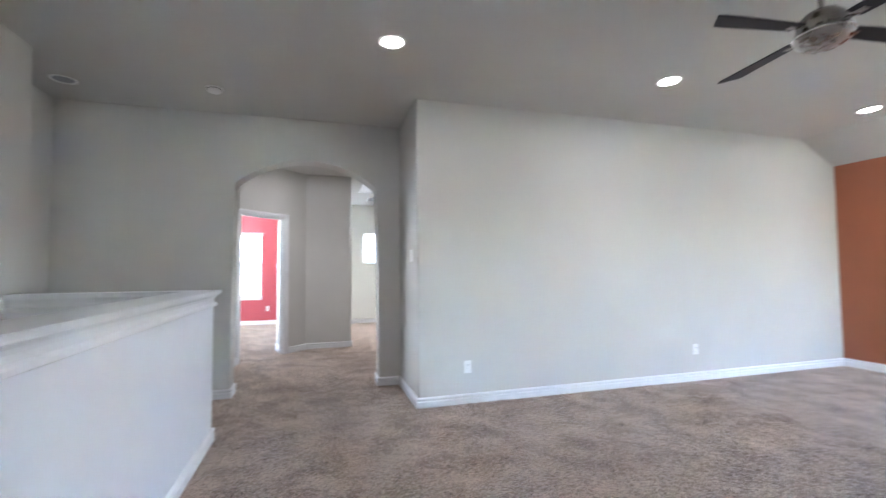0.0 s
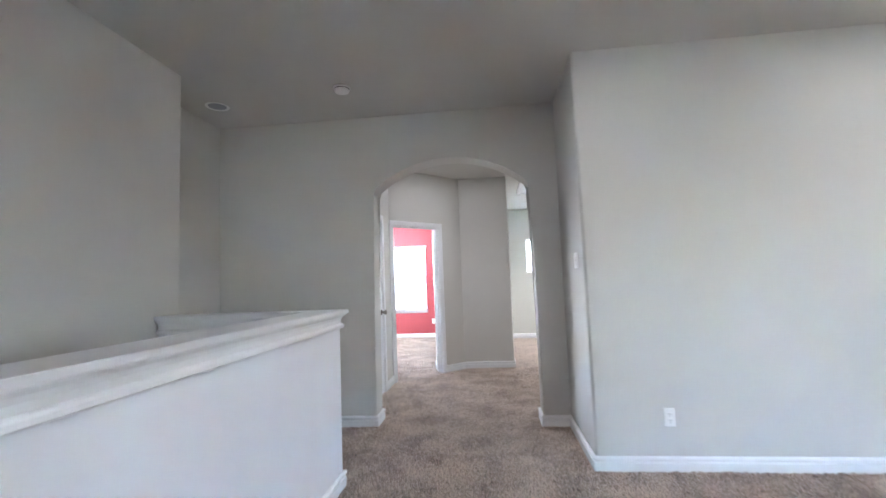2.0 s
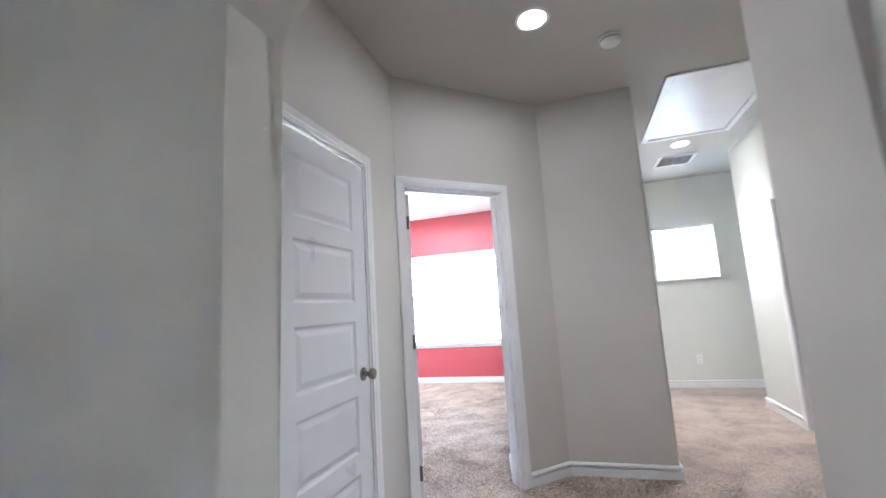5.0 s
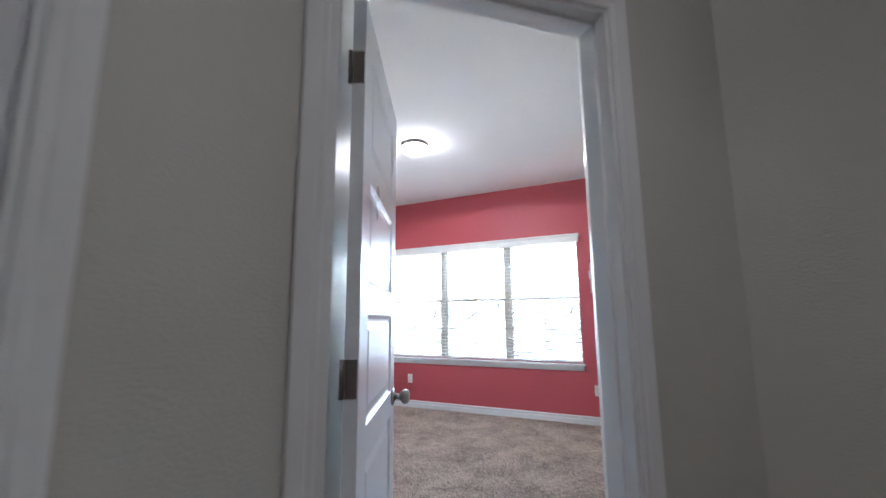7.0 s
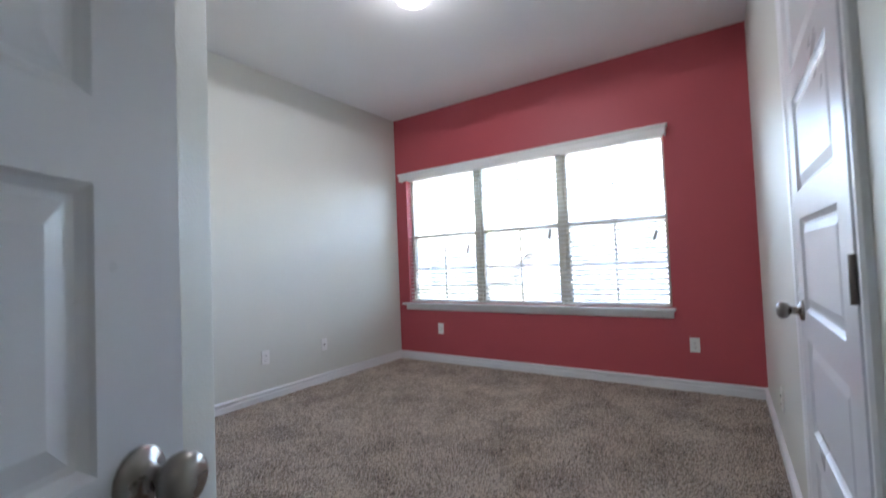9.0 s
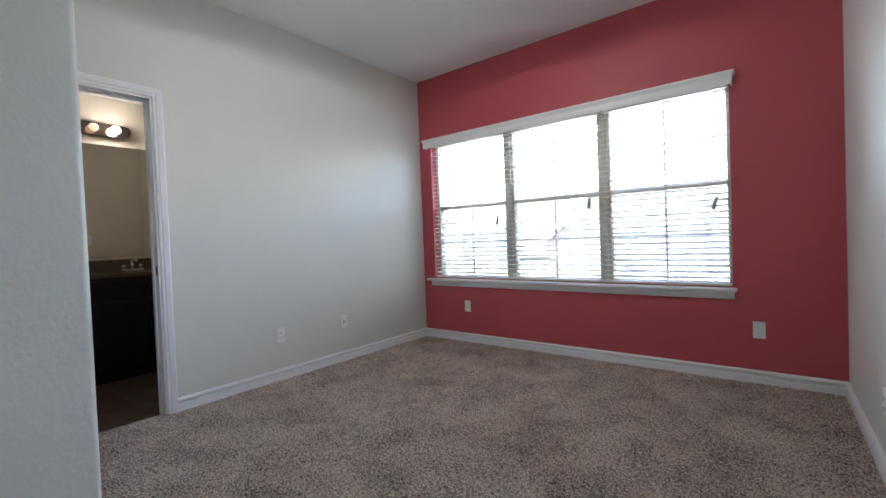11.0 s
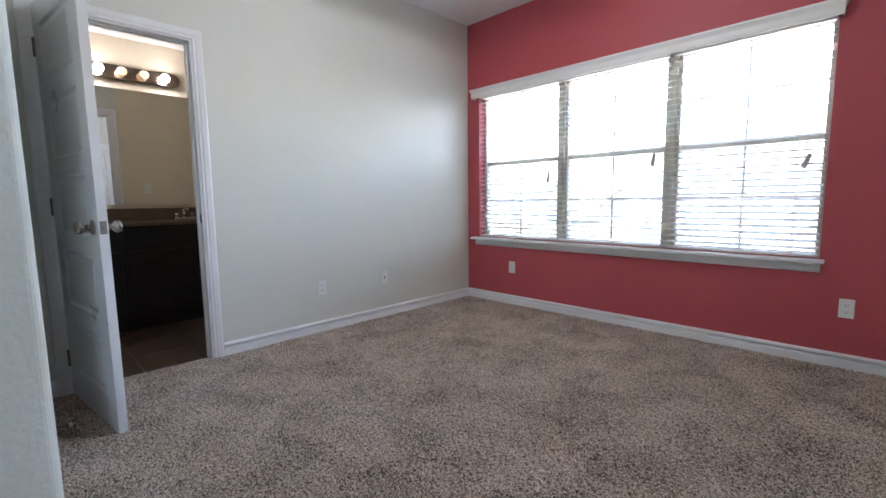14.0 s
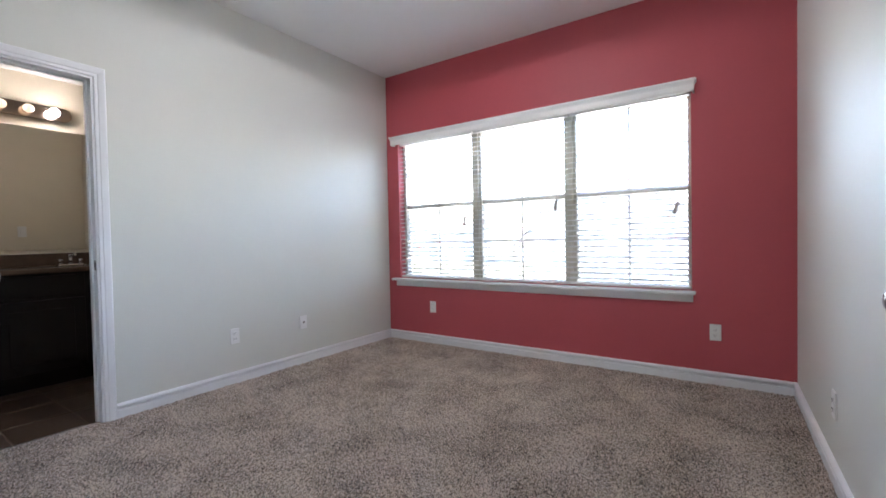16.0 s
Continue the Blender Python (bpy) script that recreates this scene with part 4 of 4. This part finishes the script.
mesh_ob("mirror_glass", bm, MIRROR, mirror)
bar = tagged(new("vanity_light"), "chrome bar light with lit globe bulbs", "wall light")
bm = bmesh.new()
t = bmesh.new()
put_prism(t, rounded([(8.40, 2.105, 0.05), (9.15, 2.105, 0.05), (9.15, 2.215, 0.05), (8.40, 2.215, 0.05)]), -0.02, 0.02)
merge(bm, t, Matrix(((0, 0, 1, -5.475), (1, 0, 0, 0), (0, 1, 0, 0), (0, 0, 0, 1))))
mesh_ob("bar_plate", bm, BARMETAL, bar)
for k in range(4):
    y = 8.55 + 0.158 * k
    bm = bmesh.new()
    lathe(bm, [(0.022, 0.0), (0.022, 0.02), (0.02, 0.025)], pose(-5.456, y, 2.16, 0, 90, 0), 16)
    mesh_ob("socket", bm, BARMETAL, bar)
    bm = bmesh.new()
    lathe(bm, [(0.014, 0.02)] + [(0.036 * math.sin(q), 0.056 - 0.036 * math.cos(q)) for q in [0.4 + 0.34 * i for i in range(8)]] + [(0.004, 0.092)], pose(-5.456, y, 2.16, 0, 90, 0), 18)
    mesh_ob("bulb", bm, BULB_GLOW if k in (0, 3) else BULB_WARM, bar)
tap = tagged(new("faucet"), "chrome two-handle faucet on the vanity counter", "faucet")
tap.matrix_basis = pose(-5.36, 9.08, 0.895)
bm = bmesh.new()
put_box(bm, -0.025, 0.025, -0.085, 0.085, 0, 0.014, 0.006, 2)
lathe(bm, [(0.017, 0.01), (0.014, 0.05), (0.013, 0.09), (0.008, 0.095)], None, 16)
lathe(bm, [(0.012, 0.0), (0.010, 0.12)], pose(0.0, 0, 0.075, 0, 80, 0), 14)
mesh_ob("spout", bm, CHROME, tap)
for y in (-0.065, 0.065):
    bm = bmesh.new()
    lathe(bm, [(0.016, 0.01), (0.013, 0.04), (0.016, 0.05), (0.008, 0.056)], pose(0, y, 0), 14)
    put_box(bm, -0.006, 0.05, y - 0.005, y + 0.005, 0.046, 0.054, 0.002)
    mesh_ob("tap_handle", bm, CHROME, tap)
wall_plate("light_switch", "white rocker switch on the tan bathroom wall", (-3.989, 9.12, 1.22), -90, "switch", 1, "light switch")
tbar = tagged(new("towel_bar"), "dark metal towel bar on the bathroom wall", "towel bar")
bm = bmesh.new()
lathe(bm, [(0.008, 0.0), (0.008, 0.6)], pose(-5.1, 9.58, 1.5, 0, 90, 0), 12)
for x in (-5.08, -4.52):
    lathe(bm, [(0.025, 0), (0.022, 0.008), (0.009, 0.012), (0.009, 0.07)], pose(x, 9.65, 1.5, 90, 0, 0), 16)
mesh_ob("bar_rod", bm, BRONZE, tbar)

# ---- outside ----
gm = bmesh.new()
put_box(gm, -1500, 1500, -1500, 1500, -3.3, -3.0)
structure(mesh_ob("ground", gm, GRASS), "mown lawn reaching to the horizon", "ground")
gm = bmesh.new()
put_box(gm, -300, 300, 24, 32, -3.0, -2.985)
structure(mesh_ob("road", gm, ASPHALT), "grey asphalt street", "road")
gm = bmesh.new()
put_box(gm, -300, 300, 23.7, 24, -3.0, -2.86, 0.03)
put_box(gm, -300, 300, 32, 32.3, -3.0, -2.86, 0.03)
put_box(gm, -300, 300, 20.5, 22, -3.0, -2.97)
# Unseen slab below the window, added to bounce light to the bedroom ceiling.
put_box(gm, -9, 1, 12.2, 20.5, -3.0, -2.965)
put_box(gm, -9, 1, 22, 23.7, -3.0, -2.965)
put_box(gm, -300, 300, 34, 35.5, -3.0, -2.97)
structure(mesh_ob("pavement", gm, CONCRETE), "pale concrete kerbs and pavement, with an added light-bouncing slab below the window", "pavement")


def house(x, y, w, d, h, wallm, label):
    base = tagged(new("house"), label, "house", "houses across the street")
    base.matrix_basis = pose(x, y, -3.0)
    bm = bmesh.new()
    put_box(bm, -w / 2, w / 2, 0, d, 0, h)
    for s in (-1, 1):
        bm.faces.new([bm.verts.new(p) for p in ((s * w / 2, 0, h), (s * w / 2, d, h), (s * w / 2, d / 2, h + d * 0.28))])
    mesh_ob("wall", bm, wallm, base)
    bm = bmesh.new()
    r, e = d * 0.28, 0.4
    for y0, y1, z0, z1 in ((-e, d / 2, h - e * 0.56, h + r), (d + e, d / 2, h - e * 0.56, h + r)):
        a = [(-w / 2 - e, y0, z0), (w / 2 + e, y0, z0), (w / 2 + e, y1, z1), (-w / 2 - e, y1, z1)]
        lo = [bm.verts.new(p) for p in a]
        hi = [bm.verts.new((p[0], p[1], p[2] + 0.15)) for p in a]
        bm.faces.new(lo), bm.faces.new(hi)
        for i in range(4):
            bm.faces.new((lo[i], lo[(i + 1) % 4], hi[(i + 1) % 4], hi[i]))
    g = w * 0.22
    for s in (-1, 1):
        bm.faces.new([bm.verts.new(p) for p in ((-w * 0.22 - 0.3 * 0, -0.9, h + 0.0), (-w * 0.22 + s * (g + 0.3), -0.9, h - 1.7 + 1.5), (-w * 0.22 + s * (g + 0.3), d / 2, h - 0.2), (-w * 0.22, d / 2, h + r * 0.8), (-w * 0.22, -0.9, h + r * 0.8))][1:])
    mesh_ob("roof", bm, ROOF, base)
    bm = bmesh.new()
    put_box(bm, -w * 0.22 - g, -w * 0.22 + g, -0.6, 0.0, 0, h - 0.2)
    bm.faces.new([bm.verts.new(p) for p in ((-w * 0.22 - g, -0.6, h - 0.2), (-w * 0.22 + g, -0.6, h - 0.2), (-w * 0.22, -0.6, h + r * 0.7))])
    mesh_ob("gable", bm, wallm, base)
    for wx, wz, ww, wh in ((-w * 0.22, h - 1.4, 1.6, 1.3), (w * 0.15, h - 1.4, 1.0, 1.3), (w * 0.36, h - 1.4, 1.0, 1.3), (w * 0.3, 1.0, 1.4, 1.4)):
        yy = -0.6 if wx < 0 else 0.0
        bm = bmesh.new()
        put_box(bm, wx - ww / 2, wx + ww / 2, yy - 0.03, yy - 0.005, wz - wh / 2 + 0.3, wz + wh / 2 + 0.3)
        win = mesh_ob("window", bm, DARKGLASS, base)
        bm = bmesh.new()
        for q in (-1, 1):
            put_box(bm, wx + q * ww / 2 - 0.06, wx + q * ww / 2 + 0.06, yy - 0.06, yy - 0.002, wz - wh / 2 + 0.24, wz + wh / 2 + 0.36)
            put_box(bm, wx - ww / 2 + 0.06, wx + ww / 2 - 0.06, yy - 0.06, yy - 0.002, wz + 0.3 + q * wh / 2 - 0.06, wz + 0.3 + q * wh / 2 + 0.06)
        mesh_ob("window_trim", bm, TRIM, base)
    bm = bmesh.new()
    put_box(bm, -w * 0.22 - 2.3, -w * 0.22 + 2.3, -0.64, -0.602, 0.02, 2.3)
    for k in range(4):
        put_box(bm, -w * 0.22 - 2.25, -w * 0.22 + 2.25, -0.665, -0.641, 0.06 + k * 0.56, 0.56 + k * 0.56, 0.01)
    mesh_ob("garage_door", bm, SIDING, base)
    bm = bmesh.new()
    put_box(bm, w * 0.02, w * 0.02 + 1.0, -0.05, -0.003, 0.02, 2.2)
    mesh_ob("front_door", bm, HOUSEDOOR, base)
    return base


def gable_house(x, y, w, d, h, wallm, label):
    base = tagged(new("house"), label, "house", "houses across the street")
    base.matrix_basis = pose(x, y, -3.0)
    r, e = w / 2 * 0.59, 0.35
    bm = bmesh.new()
    a = [(-w / 2, 0), (w / 2, 0), (w / 2, h), (0, h + r), (-w / 2, h)]
    lo = [bm.verts.new((px, 0, pz)) for px, pz in a]
    hi = [bm.verts.new((px, d, pz)) for px, pz in a]
    bm.faces.new(lo), bm.faces.new(hi[::-1])
    for i in range(5):
        bm.faces.new((lo[i], lo[(i + 1) % 5], hi[(i + 1) % 5], hi[i]))
    mesh_ob("wall", bm, wallm, base)
    bm = bmesh.new()
    for k in range(int((h + r - 0.3) / 0.22)):
        z = 0.2 + k * 0.22
        half_w = w / 2 if z < h else (h + r - z) / 0.59
        put_box(bm, -half_w + 0.06, half_w - 0.06, -0.018, -0.002, z, z + 0.03)
    tagged(mesh_ob("siding_lap", bm, wallm, base), kind="stuff")
    bm = bmesh.new()
    for q in (-1, 1):
        top = [(0, h + r + 0.16), (q * (w / 2 + e), h - e * 0.59 + 0.16), (q * (w / 2 + e), h - e * 0.59), (0, h + r)]
        lo = [bm.verts.new((px, -e, pz)) for px, pz in top]
        hi = [bm.verts.new((px, d + e, pz)) for px, pz in top]
        bm.faces.new(lo), bm.faces.new(hi[::-1])
        for i in range(4):
            bm.faces.new((lo[i], lo[(i + 1) % 4], hi[(i + 1) % 4], hi[i]))
    mesh_ob("roof", bm, ROOF, base)
    for wx, wz, ww, wh in ((-3.6, 4.0, 1.2, 1.5), (0, 4.0, 1.6, 1.5), (3.4, 4.0, 1.2, 1.5), (-3.4, 1.0, 1.5, 1.5)):
        bm = bmesh.new()
        put_box(bm, wx - ww / 2, wx + ww / 2, -0.04, -0.02, wz, wz + wh)
        mesh_ob("window", bm, DARKGLASS, base)
        bm = bmesh.new()
        for q in (0, 1):
            put_box(bm, wx - ww / 2 + q * ww - 0.06, wx - ww / 2 + q * ww + 0.06, -0.08, -0.019, wz - 0.06, wz + wh + 0.06)
            put_box(bm, wx - ww / 2 + 0.06, wx + ww / 2 - 0.06, -0.08, -0.019, wz + q * wh - 0.06, wz + q * wh + 0.06)
        mesh_ob("window_trim", bm, TRIM, base)
    bm = bmesh.new()
    put_box(bm, 0.0, 4.8, -0.05, -0.019, 0.02, 2.3)
    for k in range(4):
        put_box(bm, 0.05, 4.75, -0.075, -0.0505, 0.06 + k * 0.56, 0.56 + k * 0.56, 0.01)
    mesh_ob("garage_door", bm, SIDING, base)
    bm = bmesh.new()
    put_box(bm, -1.6, -0.6, -0.05, -0.019, 0.02, 2.2)
    mesh_ob("front_door", bm, HOUSEDOOR, base)
    return base


house(-27, 78, 13, 11, 3.2, BRICK, "single-storey tan brick house with dark shingle roof")
gable_house(-8.7, 41, 11, 11, 5.78, SIDING, "two-storey pale sided house with its gable to the street")
house(9, 42, 13, 11, 3.4, BRICK, "single-storey tan brick house with dark shingle roof")
house(-47, 72, 14, 11, 5.4, SIDING, "two-storey pale sided house with dark shingle roof")
house(-75, 74, 14, 11, 3.2, BRICK, "single-storey tan brick house with dark shingle roof")
house(26, 43, 13, 11, 5.5, SIDING, "two-storey pale sided house with dark shingle roof")


def car(x, y, turn, paint, label):
    base = tagged(new("car"), label, "car", "parked cars")
    base.matrix_basis = pose(x, y, -2.985, 0, 0, turn)
    side = [(-2.2, 0.35), (-2.25, 0.75), (-2.1, 0.95), (-1.3, 1.02), (-0.7, 1.42), (0.7, 1.45), (1.35, 1.02), (2.1, 0.92), (2.25, 0.65), (2.2, 0.32)]
    bm = bmesh.new()
    t = bmesh.new()
    put_prism(t, side, -0.85, 0.85)
    bmesh.ops.bevel(t, geom=t.edges[:], offset=0.08, segments=2, affect="EDGES")
    merge(bm, t, Matrix(((1, 0, 0, 0), (0, 0, 1, 0), (0, 1, 0, 0), (0, 0, 0, 1))))
    mesh_ob("body", bm, paint, base)
    bm = bmesh.new()
    t = bmesh.new()
    put_prism(t, [(-1.15, 1.04), (-0.66, 1.36), (0.64, 1.38), (1.15, 1.04)], -0.862, 0.862)
    merge(bm, t, Matrix(((1, 0, 0, 0), (0, 0, 1, 0), (0, 1, 0, 0), (0, 0, 0, 1))))
    mesh_ob("window_glass", bm, DARKGLASS, base)
    for wx in (-1.35, 1.35):
        for wy in (-0.78, 0.78):
            bm = bmesh.new()
            lathe(bm, [(0.2, -0.1), (0.31, -0.1), (0.33, -0.06), (0.33, 0.06), (0.31, 0.1), (0.2, 0.1)], pose(wx, wy, 0.33, 90), 20)
            mesh_ob("wheel", bm, RUBBER, base)


car(-11.5, 30.8, 0, CARRED, "red parked car at the far kerb")
car(-4.0, 36.5, 90, CARWHITE, "silver parked car on a driveway")
car(-17.5, 30.8, 0, CARWHITE, "silver parked car at the far kerb")


# ---- bathroom floor tiles ----
bm = bmesh.new()
put_box(bm, 0.0025, 0.3275, 0.0025, 0.3275, -0.02, 0.0, 0.003)
tile_mesh = None
for i in range(5):
    for j in range(9):
        if tile_mesh is None:
            first = mesh_ob("tile", bm, TILE, bath_floor)
            tile_mesh = first.data
            ob = first
        else:
            ob = new("tile", tile_mesh)
            ob.parent = bath_floor
        ob.matrix_basis = pose(-5.585 + i * 0.33, 6.79 + j * 0.33, 0.0)

# ---- carpet pile ----
def pile(label, xs, ys, step, inside, low, seed):
    """Uneven tufts over the floor; inside and low take x and y: where it lies, and how far it is worn down (0 to 1)."""
    gx, gy = np.meshgrid(np.arange(xs[0], xs[1], step), np.arange(ys[0], ys[1], step))
    rng = np.random.default_rng(seed)
    gx = gx + rng.uniform(-0.35, 0.35, gx.shape) * step
    gy = gy + rng.uniform(-0.35, 0.35, gy.shape) * step
    wave = np.sin(gx * 5.1 + 1.7 * np.sin(gy * 3.3)) * np.sin(gy * 4.3 + 1.9 * np.sin(gx * 2.7))
    gz = 0.0065 + 0.0012 * wave + rng.uniform(-0.0058, 0.0058, gx.shape) * (1 + 0.25 * wave)
    gz = np.maximum(gz * low(gx, gy), 0.0008)
    keep = inside(gx, gy).ravel()
    n, w = gx.shape
    idx = np.arange(n * w).reshape(n, w)
    quads = np.stack([idx[:-1, :-1], idx[:-1, 1:], idx[1:, 1:], idx[1:, :-1]], -1).reshape(-1, 4)
    quads = quads[keep[quads].all(1)]
    used, inv = np.unique(quads, return_inverse=True)
    me = bpy.data.meshes.new("carpet_pile")
    me.from_pydata(np.stack([gx.ravel(), gy.ravel(), gz.ravel()], -1)[used].tolist(), [], inv.reshape(-1, 4).tolist())
    me.materials.append(CARPET)
    return tagged(new("carpet_pile", me), label, "carpet", kind="stuff")


def in_bedroom(x, y):
    main = (y > 7.965) & (x < -0.395 - 0.0148 * (y - 7.8))
    entry = (y <= 7.965) & (y - x > 7.72) & (x > -1.45 + (7.955 - y) * 0.674) & (x < -0.385 + np.maximum(0, 7.81 - y) * 0.45)
    return main | entry


def in_hall(x, y):
    hall = (x > -0.49) & (y < 4.355) & ((y > 1.40) | (x > -0.31))
    recess = (y >= 4.355) & (y < 5.218) & (x > -2.07) & (x < 1.09) & ((y > 4.24) | (x > -0.49))
    arch = (y >= 5.218) & (y < 5.48) & (x > AX0 + 0.02) & (x < AX1 - 0.02)
    vest = (y >= 5.48) & (y < 7.735) & (x > -0.795) & (x < 1.10) & (y - x < 7.68)
    return hall | recess | arch | vest


pile("brown beige cut pile of the bedroom carpet", (-3.862, -0.25), (7.0, 11.385), 0.0085, in_bedroom, lambda x, y: np.clip((y - x - 7.70) / 0.1, 0.1, 1), 4)
pile("brown beige cut pile of the hall carpet", (-2.1, 4.2), (0.9, 7.76), 0.0115, in_hall, lambda x, y: np.clip((7.70 - y + x) / 0.1, 0.1, 1) * np.clip((4.15 - x) / 0.3, 0.1, 1), 5)
